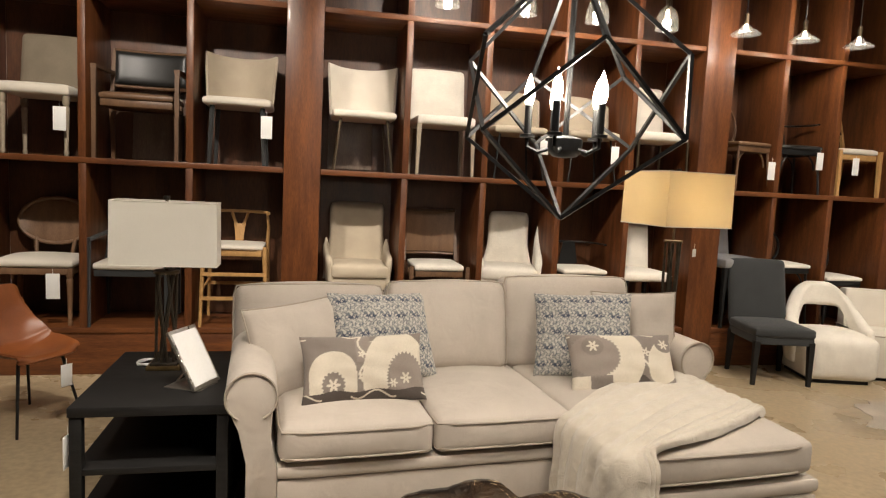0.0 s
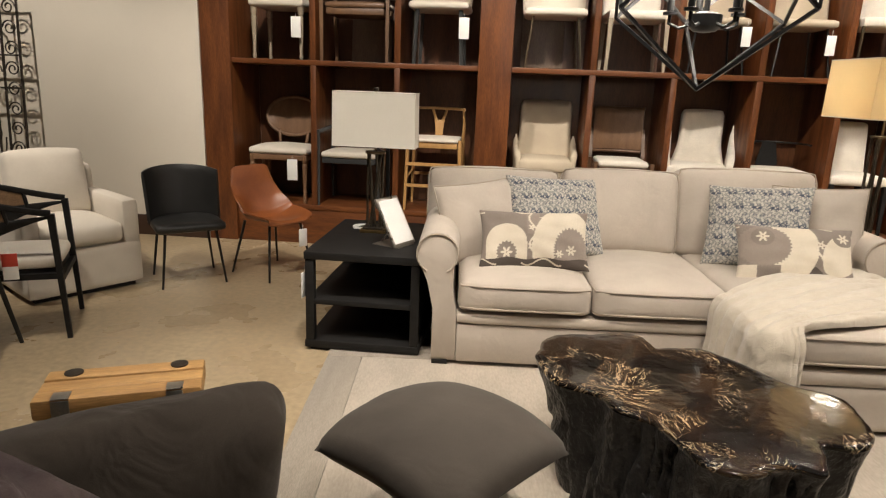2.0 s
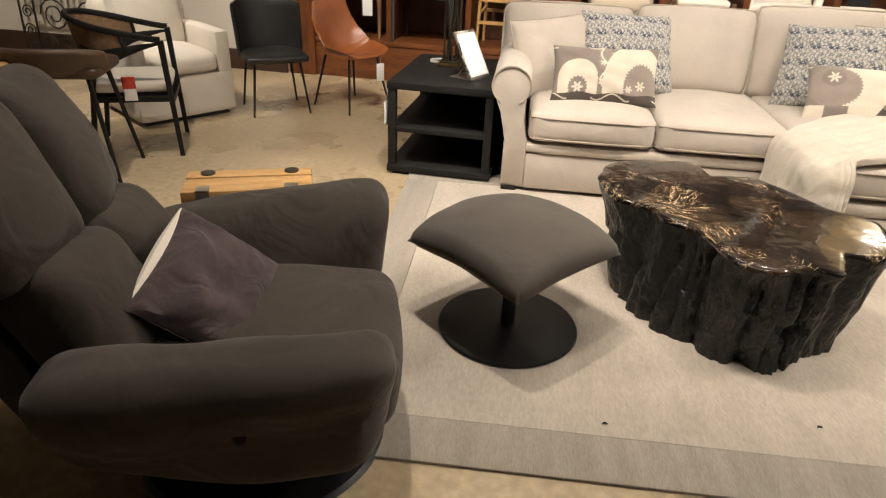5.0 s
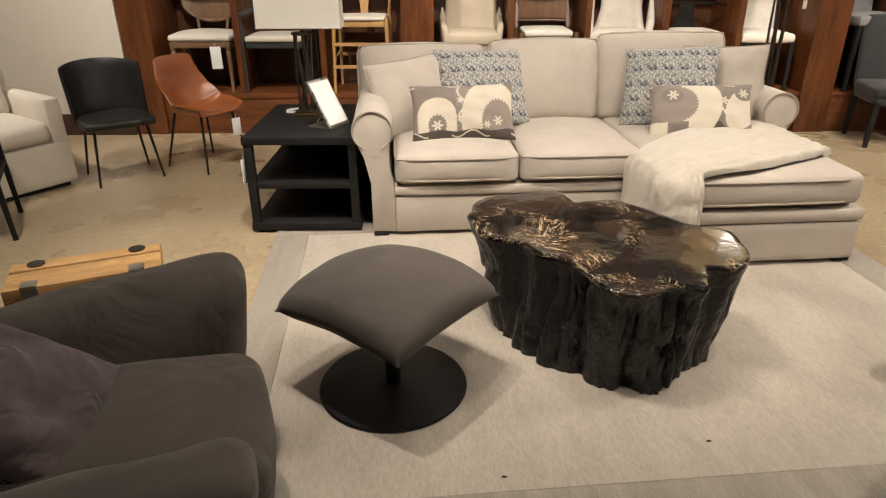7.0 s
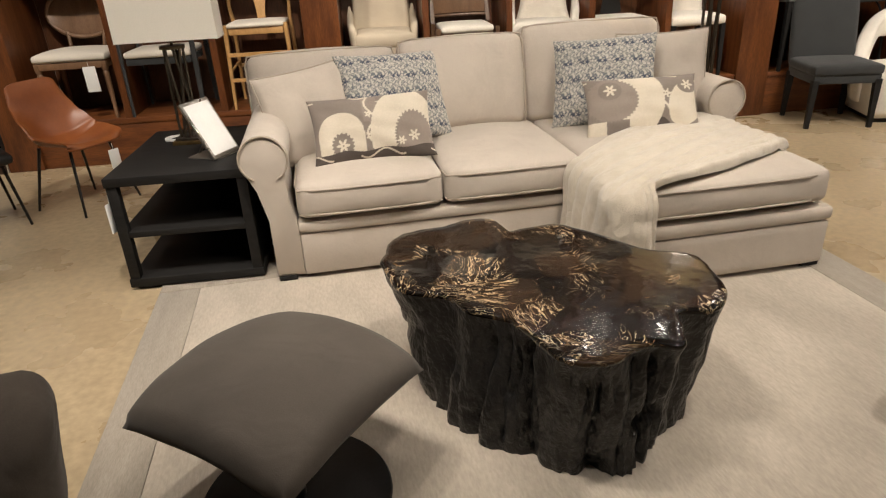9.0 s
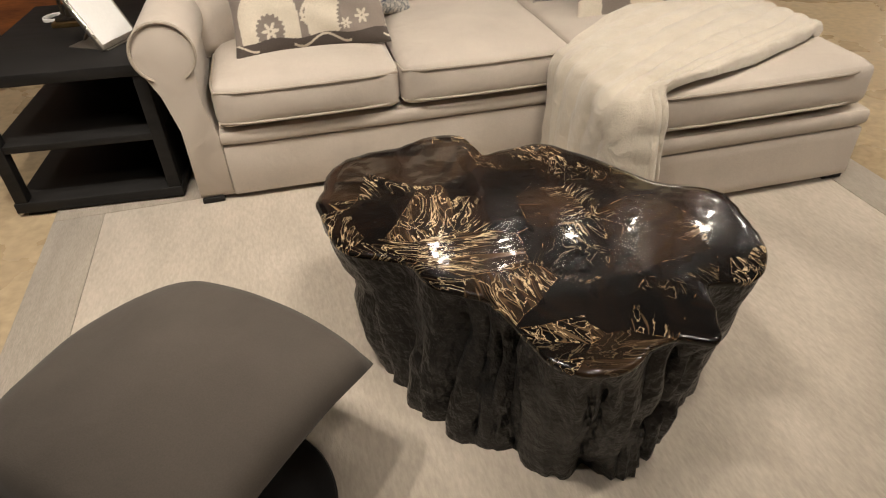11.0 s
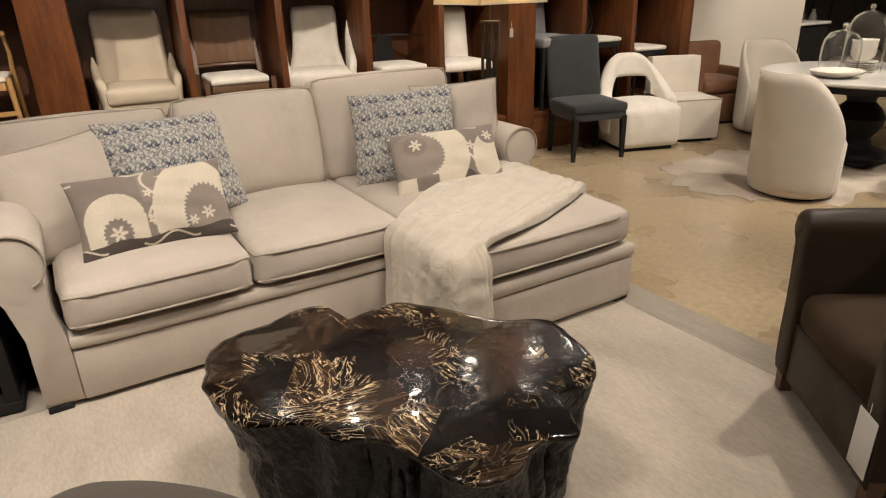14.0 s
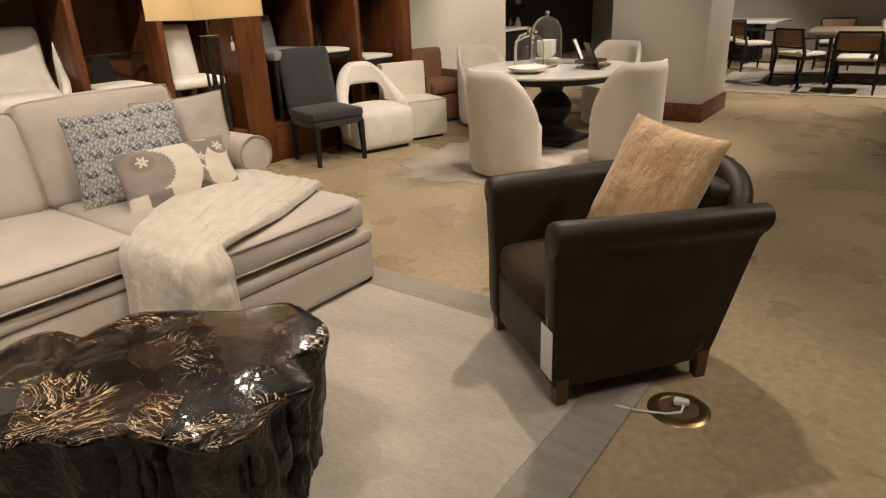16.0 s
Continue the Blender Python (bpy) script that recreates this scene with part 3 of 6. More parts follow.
def damask(x, z, y):
    """Small ogee print: slate lines and blue blooms on ivory."""
    c = 0.098
    row = math.floor(z / c + 0.5)
    gx, gz = (x / c + (0.5 if row % 2 else 0)) % 1 - 0.5, z / c + 0.5 - row - 0.5
    d, a = math.hypot(abs(gx) - 0.15, gz * 1.1), math.atan2(gz, abs(gx) - 0.15)
    if d < 0.15 * (0.75 + 0.35 * math.cos(a * 5)):
        return (0.062, 0.074, 0.108)
    w = math.cos(gx * 16 + 2.2 * math.cos(gz * 13)) + 0.8 * math.cos(gz * 17 + 1.8 * math.cos(abs(gx) * 15)) + 0.3 * noise.noise(Vector((x * 60, z * 60, 2)))
    if abs(w - 0.2) < 0.46:
        return (0.150, 0.158, 0.172)
    if w > 1.05:
        return (0.29, 0.285, 0.27)
    return (0.50, 0.465, 0.405)


M_SUZ, M_DAM = painted("suzani_cloth", None), painted("damask_cloth", None)


def printed_pillow(name, m, w, h, t, material, fn, label, n, seed):
    c = thing(name, m, label, "pillow")
    ob = part("cover", pillow_mesh(w, h, t, n=n, seed=seed), material, c)
    print_on(ob, fn)
    return c


def leaning(tl, tr, bl):
    """The pose, width and height of a pillow from three of its corners."""
    tl, tr, bl = Vector(tl), Vector(tr), Vector(bl)
    x = (tr - tl).normalized()
    up = tl - bl
    z = (up - x * up.dot(x)).normalized()
    m = Matrix((x, z.cross(x), z)).transposed().to_4x4()
    m.translation = (tr + bl) / 2
    return m, (tr - tl).length, up.length


DAMASK, SUZANI = "blue and ivory damask pillow leaning on the sofa back", "taupe and cream embroidered lumbar pillow on the "
for name, corners, t, cloth, fn, label, n, seed in (
        ("patterned_pillow", ((0.355, 0.665, 1.015), (0.935, 0.885, 0.985), (0.43, 0.43, 0.56)), 0.17, M_DAM, damask, DAMASK, 150, 2),
        ("patterned_pillow", ((1.655, 0.905, 0.985), (2.19, 0.655, 1.035), (1.605, 0.68, 0.515)), 0.17, M_DAM, damask, DAMASK, 150, 6),
        ("lumbar_pillow", ((0.215, 0.36, 0.842), (0.850, 0.43, 0.845), (0.24, 0.20, 0.53)), 0.15, M_SUZ, suzani, SUZANI + "sofa seat", 150, 4),
        ("lumbar_pillow", ((1.71, 0.55, 0.806), (2.32, 0.45, 0.826), (1.722, 0.34, 0.52)), 0.15, M_SUZ, suzani_turned, SUZANI + "chaise", 150, 11)):
    m, w, h = leaning(*corners)
    printed_pillow(name, m, w, h, t, cloth, fn, label, n, seed)

# ---- throw over the chaise ----
throw = thing("throw_blanket", pose(0, 0, 0), "cream faux fur throw draped over the chaise", "blanket")


def throw_edge(v):
    """The line where the throw leaves the seat: along the chaise's front, round its corner, along its side."""
    c, r = Vector((1.600, -0.475)), 0.06
    if v < 0.32:
        k = v / 0.32
        return Vector((1.735 - (1.735 - c.x - r) * k, c.y + 0.012 * (1 - k))), Vector((0, -1))
    if v < 0.50:
        a = radians(-90 - 90 * (v - 0.32) / 0.18)
        d = Vector((math.cos(a), math.sin(a)))
        return Vector((c.x + r, c.y + r)) + d * r, d
    k = (v - 0.50) / 0.50
    return Vector((c.x - 0.035 * k, c.y + r + 0.46 * k)), Vector((-1, 0))


def drape(u, v):
    """u runs from the chaise's far side to the hanging end; v across the throw."""
    e, out = throw_edge(v)
    far = Vector((2.655, -0.10)).lerp(Vector((2.575, 0.54)), v)
    far = far - Vector((0.09, 0.0)) * abs(2 * v - 1) ** 5 + Vector((0.018, 0)) * math.sin(v * 9)
    ridge = 0.012 * abs(math.sin(v * 27 + 1.3 * noise.noise(Vector((u * 3, v * 3, 4))))) + 0.005 * noise.noise(Vector((u * 16, v * 14, 2)))
    wave = 0.010 * math.sin(v * 30 + 2 * u) + 0.008 * math.sin(v * 13 + 5 * u)
    n = noise.noise(Vector((u * 8, v * 7, 1)))
    if u < 0.62:
        k = u / 0.62
        q = far.lerp(e, k) + Vector((0.02, -0.05)) * math.sin(k * math.pi) * (1 - 2 * v)
        qx, qy = (q.x - 2.095) / 0.52, (q.y - 0.29) / 0.74
        z = 0.534 + 0.047 * max(0, 1 - qx * qx) * max(0, 1 - qy * qy)
        z += 0.016 * math.exp(-((v - 0.05) / 0.05) ** 2) - 0.014 * math.exp(-(v / 0.018) ** 2) + 0.012 * math.exp(-((u - 0.045) / 0.03) ** 2) + ridge + 0.006 * n + wave * 0.35 * k
        z -= 0.018 * max(0, (k - 0.93) / 0.07) ** 2 + 0.03 * max(0, (0.06 - k) / 0.06) ** 2
        return (q.x, q.y, z)
    k = (u - 0.62) / 0.38
    b = min(1, k * 6)
    hem = 0.19 - 0.09 * v + 0.015 * math.sin(v * 17)
    q = e + out * (0.012 + 0.040 * math.sin(b * math.pi / 2) + 0.022 * k + wave * 1.5 * k + ridge * 1.3 + 0.004 * n)
    return (q.x, q.y, 0.516 - 0.03 * b * b - (0.486 - hem) * max(0, k - 0.02))


part("fur", sheet(drape, 96, 96, 0.026), M_FUR, throw, sharp=80)

# ---- lint ----
M_LINT = mat("dark_lint", (0.02, 0.018, 0.02), scale=20, rough=0.9)
for x, y, z, where in ((0.616, -1.992, 0.0125, "rug border"), (1.343, -1.827, 0.012, "pale rug"), (-0.512, -0.754, 0.0, "concrete floor")):
    lint = thing("lint", pose(x, y, z), "small dark curled speck of lint on the " + where, "lint", "specks of lint")
    part("thread", tubed([(-0.009, 0, 0.004), (-0.003, 0.006, 0.005), (0.004, 0.001, 0.007), (0.009, 0.005, 0.004)], [0.0015, 0.0035, 0.0035, 0.0015], 6), M_LINT, lint)

# ---- end table, lamp, sign ----
et = thing("end_table", pose(-0.755, 0.075, 0), "black wooden end table with two open shelves", "end table")
EW, ED = 0.675, 0.93
part("tabletop", boxed(0, EW, 0, ED, 0.555, 0.60, 0.004), M_BLACKW, et)
for x in (0.006, EW - 0.056):
    for y in (0.006, ED - 0.056):
        part("leg", boxed(x, x + 0.05, y, y + 0.05, 0.02, 0.555, 0.003), M_BLACKW, et)
part("shelf", boxed(0.012, EW - 0.012, 0.012, ED - 0.012, 0.285, 0.315, 0.003), M_BLACKW, et)
part("bottom_shelf", boxed(0.0, EW, 0, ED, 0.02, 0.065, 0.004), M_BLACKW, et)
part("back_panel", boxed(0.05, EW - 0.05, ED - 0.03, ED - 0.015, 0.065, 0.555), M_BLACKW, et)
part("side_panel", boxed(EW - 0.03, EW - 0.015, 0.056, ED - 0.056, 0.065, 0.555), M_BLACKW, et)
for x in (0.03, EW - 0.14):
    for y in (0.02, ED - 0.1):
        part("foot", boxed(x, x + 0.11, y, y + 0.08, 0, 0.02, 0.002), M_BLACKW, et)


M_ROD = mat("aged_bronze_rod", (0.085, 0.068, 0.047), (0.05, 0.04, 0.03), scale=14, fine=120, rough=0.4, metal=0.7, bump=0.2)


def twig_lamp(name, m, label, base_h, shade, foot, mount=0.045):
    """A lamp on a bundle of dark iron rods; shade: width, depth, height, turn, z."""
    t = thing(name, m, label, "lamp")
    part("base_plate", boxed(-foot, foot, -foot, foot, 0, 0.02, 0.004), M_BRASS, t)
    part("plinth", boxed(-foot * 0.8, foot * 0.8, -foot * 0.8, foot * 0.8, 0.02, 0.035, 0.003), M_IRON, t)
    rnd = random.Random(4)
    for i in range(10):
        a = math.tau * i / 10
        b = a + (1.15 if i % 2 else -1.15) + rnd.uniform(-0.3, 0.3)
        r0, r1 = 0.052, 0.052
        pts = [(r0 * math.cos(a), r0 * math.sin(a), 0.03), (0.05 * math.cos((a + b) / 2), 0.05 * math.sin((a + b) / 2), base_h * 0.5), (r1 * math.cos(b), r1 * math.sin(b), base_h - 0.02)]
        part("rod", tubed(pts, 0.0075, 6), M_ROD, t)
    part("collar", lathe([(0.0, base_h - 0.025), (0.066, base_h - 0.025), (0.066, base_h - 0.01), (0.0, base_h - 0.008)], 16), M_BRONZE, t)
    w, d, h, turn, z = shade
    part("neck", tubed([(0, 0, base_h - 0.01), (0, 0, z + h + 0.01)], 0.008, 8), M_BRONZE, t)
    bm = bmesh.new()
    for k in (1.0, 0.988):
        for x0, y0, x1, y1 in ((-1, -1, 1, -1), (1, -1, 1, 1), (1, 1, -1, 1), (-1, 1, -1, -1)):
            q = [bm.verts.new((x * w / 2 * k, y * d / 2 * k, zz)) for x, y, zz in ((x0, y0, z), (x1, y1, z), (x1 * 0.985, y1 * 0.985, z + h), (x0 * 0.985, y0 * 0.985, z + h))]
            bm.faces.new(q)
    bmesh.ops.transform(bm, matrix=pose(0, 0, 0, 0, 0, turn), verts=bm.verts)
    bmesh.ops.remove_doubles(bm, verts=bm.verts, dist=0.0005)
    sh = part("shade", bm, M_SHADEW if name == "table_lamp" else M_SHADEL, t)
    for zz in (z + 0.002, z + h - 0.002):
        k = 0.985 if zz > z + 0.1 else 1
        bm = tubed([pose(0, 0, 0, 0, 0, turn) @ Vector((x * w / 2 * k, y * d / 2 * k, zz)) for x, y in ((-1, -1), (1, -1), (1, 1), (-1, 1))], 0.004, 6, closed=True)
        part("shade_rim", bm, M_SHADEW, sh)
    for s in (-1, 1):
        part("spider", tubed([pose(0, 0, 0, 0, 0, turn) @ Vector((s * w / 2 * 0.98, 0, z + h - 0.01)), (0, 0, z + h - 0.01)], 0.003, 6), M_BRONZE, t)
    part("finial", boxed(-0.014, 0.014, -0.014, 0.014, z + h + 0.008, z + h + 0.028, 0.002), M_IRON, t)
    return t


def lampshade(name, color):
    """Thin cloth that lets light through."""
    m = mat(name, color, tuple(c * 0.94 for c in color), scale=3, fine=420, rough=0.9, bump=0.15, speck=0.05)
    t, L = m.node_tree.nodes, m.node_tree.links
    b = t["Principled BSDF"]
    tr, mx = t.new("ShaderNodeBsdfTranslucent"), t.new("ShaderNodeMixShader")
    L.new(b.inputs["Base Color"].links[0].from_socket, tr.inputs["Color"])
    mx.inputs[0].default_value = 0.45
    out = t["Material Output"]
    L.new(b.outputs[0], mx.inputs[1])
    L.new(tr.outputs[0], mx.inputs[2])
    L.new(mx.outputs[0], out.inputs["Surface"])
    return m


M_SHADEL = lampshade("lit_shade_cloth", (0.82, 0.70, 0.47))
twig_lamp("table_lamp", pose(-0.475, 0.70, 0.60), "iron rod table lamp with a white box shade on a table", 0.53, (0.525, 0.17, 0.335, 0, 0.55), 0.085)
twig_lamp("floor_lamp", pose(2.83, 1.27, 0), "tall iron rod floor lamp with a glowing beige box shade", 1.33, (0.56, 0.50, 0.375, 8, 1.43), 0.12)
part_bulb = thing("light_bulb", pose(2.83, 1.27, 1.50), "glowing bulb inside the beige lampshade", "bulb")
part("globe", lathe([(0, 0), (0.022, 0.01), (0.034, 0.045), (0.02, 0.085), (0, 0.09)], 14, at=pose(0.045, 0, 0)), M_BULB, part_bulb)
lamp("floor_lamp_bulb", "POINT", pose(2.83, 1.27, 1.60), 10, 0.12)

cord = thing("lamp_cord", pose(0, 0, 0), "coiled white lamp cord on the end table", "cord")
part("cable", tubed([(-0.57 + 0.055 * math.cos(a * 0.5) * (1 + 0.1 * math.sin(a)), 0.74 + 0.05 * math.sin(a * 0.5), 0.606 + 0.012 * abs(math.sin(a * 0.31))) for a in np.linspace(0, 38, 80)], 0.004, 6), M_WHITE, cord)

sign = thing("price_sign", pose(-0.215, 0.335, 0.60, 0, 0, 64), "silver easel frame with a white price card", "sign")
part("base_plate", boxed(-0.085, 0.085, -0.01, 0.18, 0, 0.005, 0.002), M_SILVER, sign)
for nm, dims, ma in (("frame", (-0.105, 0.105, -0.008, 0.008, 0, 0.31, 0.003), M_SILVER), ("card", (-0.092, 0.092, -0.0095, -0.0085, 0.018, 0.292), M_WHITE)):
    bm = boxed(*dims)
    bmesh.ops.transform(bm, matrix=pose(0, 0, 0.006, -29), verts=bm.verts)
    part(nm, bm, ma, sign)
bm = beamed((0, 0.17, 0.006), (0, 0.075, 0.13), 0.02, 0.004)
part("strut", bm, M_SILVER, sign)

# ---- petrified wood coffee table ----
M_BARK = mat("charred_bark", (0.0055, 0.0053, 0.0052), (0.013, 0.0122, 0.0116), scale=7, fine=30, rough=0.36, rvar=0.14, bump=0.8, stretch=(1.7, 1.7, 1.1), speck=0.4, coat=0.0, spec=0.5, dist=0.02)


def petrified():
    m = bpy.data.materials.new("polished_petrified_wood")
    m.use_nodes = True
    t, L = m.node_tree.nodes, m.node_tree.links
    b = t["Principled BSDF"]
    tc = t.new("ShaderNodeTexCoord")
    warp = t.new("ShaderNodeTexNoise")
    warp.inputs["Scale"].default_value = 3.0
    wm = t.new("ShaderNodeVectorMath")
    wm.operation = "MULTIPLY_ADD"
    wm.inputs[1].default_value = (0.13, 0.13, 0.0)
    L.new(tc.outputs["Object"], warp.inputs["Vector"])
    L.new(warp.outputs["Color"], wm.inputs[0])
    L.new(tc.outputs["Object"], wm.inputs[2])
    vor = t.new("ShaderNodeTexVoronoi")
    vor.inputs["Scale"].default_value = 6.2
    L.new(wm.outputs[0], vor.inputs["Vector"])
    # each slab has its own grain direction
    sep = t.new("ShaderNodeSeparateColor")
    L.new(vor.outputs["Color"], sep.inputs[0])
    ang = t.new("ShaderNodeMath")
    ang.operation = "MULTIPLY"
    ang.inputs[1].default_value = 6.283
    L.new(sep.outputs[0], ang.inputs[0])
    rot = t.new("ShaderNodeVectorRotate")
    rot.rotation_type = "Z_AXIS"
    L.new(wm.outputs[0], rot.inputs["Vector"])
    L.new(ang.outputs[0], rot.inputs["Angle"])
    def noise_tex(vec, scale, detail=4, distortion=0.0, stretch=None):
        if stretch:
            mp = t.new("ShaderNodeMapping")
            mp.inputs["Scale"].default_value = stretch
            L.new(vec, mp.inputs["Vector"])
            vec = mp.outputs[0]
        n = t.new("ShaderNodeTexNoise")
        n.inputs["Scale"].default_value, n.inputs["Detail"].default_value, n.inputs["Distortion"].default_value = scale, detail, distortion
        L.new(vec, n.inputs["Vector"])
        return n.outputs["Fac"]

    def span(val, a, b, lo=0.0, hi=1.0):
        r = t.new("ShaderNodeMapRange")
        r.inputs["From Min"].default_value, r.inputs["From Max"].default_value = a, b
        r.inputs["To Min"].default_value, r.inputs["To Max"].default_value = lo, hi
        L.new(val, r.inputs["Value"])
        return r.outputs["Result"]

    def calc(op, a, b):
        r = t.new("ShaderNodeMath")
        r.operation = op
        for k, v in ((0, a), (1, b)):
            if isinstance(v, float):
                r.inputs[k].default_value = v
            else:
                L.new(v, r.inputs[k])
        return r.outputs[0]

    def over(fac, base, colour):
        r = t.new("ShaderNodeMix")
        r.data_type = "RGBA"
        L.new(fac, r.inputs[0])
        for k, v in ((6, base), (7, colour)):
            if isinstance(v, tuple):
                r.inputs[k].default_value = (*v, 1)
            else:
                L.new(v, r.inputs[k])
        return r.outputs[2]
    grain = noise_tex(rot.outputs[0], 1.0, 4, 0.6, (5, 42, 5))
    strand = noise_tex(rot.outputs[0], 1.0, 4, 3.4, (5.2, 14, 5.2))
    fibre = noise_tex(rot.outputs[0], 1.0, 1, 0.8, (4.0, 34, 7.0))
    cloud = noise_tex(tc.outputs["Object"], 3.4, 3)
    # black ground with a faint brown grain; some slabs wholly brown
    ground = over(span(grain, 0.45, 0.75), (0.0035, 0.0031, 0.003), (0.014, 0.009, 0.0065))
    slab = over(span(grain, 0.30, 0.72), (0.007, 0.005, 0.0036), (0.058, 0.033, 0.018))
    col = over(span(sep.outputs[2], 0.66, 0.70, 0.0, 0.75), ground, slab)
    # tangled cream strands along each slab's grain
    thin = span(calc("ABSOLUTE", calc("SUBTRACT", strand, 0.5), 0.0), 0.006, 0.017, 1.0, 0.0)
    thin2 = span(calc("ABSOLUTE", calc("SUBTRACT", fibre, 0.5), 0.0), 0.008, 0.024, 1.0, 0.0)
    where = calc("MULTIPLY", span(sep.outputs[1], 0.44, 0.52), span(cloud, 0.42, 0.52))
    col = over(calc("MULTIPLY", thin, where), col, (0.50, 0.37, 0.22))
    col = over(calc("MULTIPLY", thin2, calc("MULTIPLY", where, 0.3)), col, (0.26, 0.165, 0.085))
    vc = t.new("ShaderNodeTexVoronoi")
    vc.feature = "DISTANCE_TO_EDGE"
    vc.inputs["Scale"].default_value = 6.2
    L.new(wm.outputs[0], vc.inputs["Vector"])
    seam = calc("MULTIPLY", span(vc.outputs["Distance"], 0.0, 0.011, 1.0, 0.0), calc("MULTIPLY", span(strand, 0.54, 0.60), span(sep.outputs[1], 0.46, 0.52)))
    col = over(seam, col, (0.26, 0.15, 0.07))
    L.new(col, b.inputs["Base Color"])
    b.inputs["Roughness"].default_value = 0.16
    b.inputs["Specular IOR Level"].default_value = 0.28
    b.inputs["Coat Weight"].default_value, b.inputs["Coat Roughness"].default_value = 0.35, 0.03
    n3 = t.new("ShaderNodeTexNoise")
    n3.inputs["Scale"].default_value = 8
    bp = t.new("ShaderNodeBump")
    bp.inputs["Strength"].default_value, bp.inputs["Distance"].default_value = 0.22, 0.012
    L.new(tc.outputs["Object"], n3.inputs["Vector"])
    L.new(n3.outputs["Fac"], bp.inputs["Height"])
    L.new(bp.outputs["Normal"], b.inputs["Normal"])
    L.new(bp.outputs["Normal"], b.inputs["Coat Normal"])
    return m


M_PETRI = petrified()
CTX, CTY, CTH = 1.072, -1.022, 0.465
LOBES = [(-0.52, 0.26), (-0.485, 0.37), (-0.394, 0.447), (-0.286, 0.461), (-0.172, 0.511), (-0.065, 0.495), (-0.03, 0.36), (0.05, 0.372), (0.175, 0.385), (0.25, 0.325),
         (0.36, 0.19), (0.45, 0.07), (0.56, 0.017), (0.595, -0.07), (0.56, -0.27), (0.48, -0.372), (0.36, -0.372), (0.33, -0.46), (0.285, -0.54), (0.19, -0.515),
         (0.06, -0.58), (-0.05, -0.547), (-0.125, -0.40), (-0.165, -0.305), (-0.275, -0.234), (-0.34, -0.125), (-0.48, -0.045), (-0.535, 0.15)]
FOOT = [(-180, 0.48), (-160, 0.41), (-134, 0.345), (-105, 0.38), (-73, 0.385), (-48, 0.31), (-20, 0.37), (5, 0.42), (35, 0.45), (60, 0.40), (90, 0.42), (130, 0.52), (155, 0.57), (180, 0.48)]
def outline(n=256):
    """The lobed edge of the slab, a smooth closed line through its bulges."""
    out, k = [], len(LOBES)
    for i in range(n):
        s = i / n * k
        j, f = int(s), s - int(s)
        p = [Vector(LOBES[(j + q) % k]) for q in (-1, 0, 1, 2)]
        out.append(0.5 * ((2 * p[1]) + (p[2] - p[0]) * f + (2 * p[0] - 5 * p[1] + 4 * p[2] - p[3]) * f * f + (-p[0] + 3 * p[1] - 3 * p[2] + p[3]) * f ** 3))
    return [p * (1 + 0.022 * noise.noise(Vector((p.x * 9, p.y * 9, 3))) + 0.010 * noise.noise(Vector((p.x * 24, p.y * 24, 8)))) for p in out]


table = thing("coffee_table", pose(CTX, CTY, RZ), "black petrified wood trunk coffee table with a polished lobed top", "coffee table")
edge = outline()
bm = bmesh.new()
rings = []
c0 = Vector((0.08, -0.06))
for k, dz in ((0.12, 0.0), (0.45, 0.0), (0.75, 0.0), (0.93, 0.0), (0.975, -0.0005), (0.99, -0.002), (0.998, -0.006), (1.0, -0.012), (0.996, -0.018)):
    rings.append([bm.verts.new((*(c0 + (p - c0) * k), CTH + dz + 0.002 * noise.noise(Vector((p.x * k * 4, p.y * k * 4, 0))))) for p in edge])
for a, b in zip(rings, rings[1:]):
    for i in range(len(edge)):
        bm.faces.new((a[i], a[(i + 1) % len(edge)], b[(i + 1) % len(edge)], b[i]))
bm.faces.new(rings[0])
part("slab_top", bm, M_PETRI, table, "polished dark top with tan veins", sharp=60)
bm = bmesh.new()
rings = []
foot_c = Vector((0.108, -0.165))
H = 34


def ridged(x, y, z):
    """Sharp clefts between rounded folds."""
    return 1 - abs(noise.noise(Vector((x, y, z)))) * 2.2


for j in range(H + 1):
    f = j / H
    z = (CTH - 0.014) * (1 - f)
    ring = []
    for i, p in enumerate(edge):
        d = p - foot_c
        a = math.atan2(d.y, d.x)
        ca, sa = math.cos(a), math.sin(a)
        base = float(np.interp(math.degrees(a), [q[0] for q in FOOT], [q[1] for q in FOOT]))
        top = d.length
        r = top + (base - top) * f ** (1.35 - 0.4 * math.exp(-((math.degrees(a) + 20) / 45) ** 2))
        on = min(1, f * 7)
        bend = 0.25 * noise.noise(Vector((ca * 2, sa * 2, z * 5 + 2)))
        r -= 0.050 * max(0, ridged(ca * 2.6 + bend, sa * 2.6, 1.3 + z * 0.7)) ** 3 * on
        r -= 0.026 * max(0, ridged(ca * 6.2 + bend, sa * 6.2, 7 + z * 1.6)) ** 3 * on
        r += 0.022 * noise.noise(Vector((ca * 5, sa * 5, z * 5))) * on
        r += 0.010 * noise.noise(Vector((p.x * 26, p.y * 26, z * 13))) * on
        knot = noise.noise(Vector((ca * 3.4, sa * 3.4, z * 7 + 9)))
        r -= 0.22 * max(0, knot - 0.36) * on
        if j == 0:
            r = top * 0.992
        ring.append(bm.verts.new((foot_c.x + ca * r, foot_c.y + sa * r, z)))
    rings.append(ring)
for a, b in zip(rings, rings[1:]):
    for i in range(len(edge)):
        bm.faces.new((a[i], a[(i + 1) % len(edge)], b[(i + 1) % len(edge)], b[i]))
bm.faces.new(rings[0])
bm.faces.new(rings[-1])
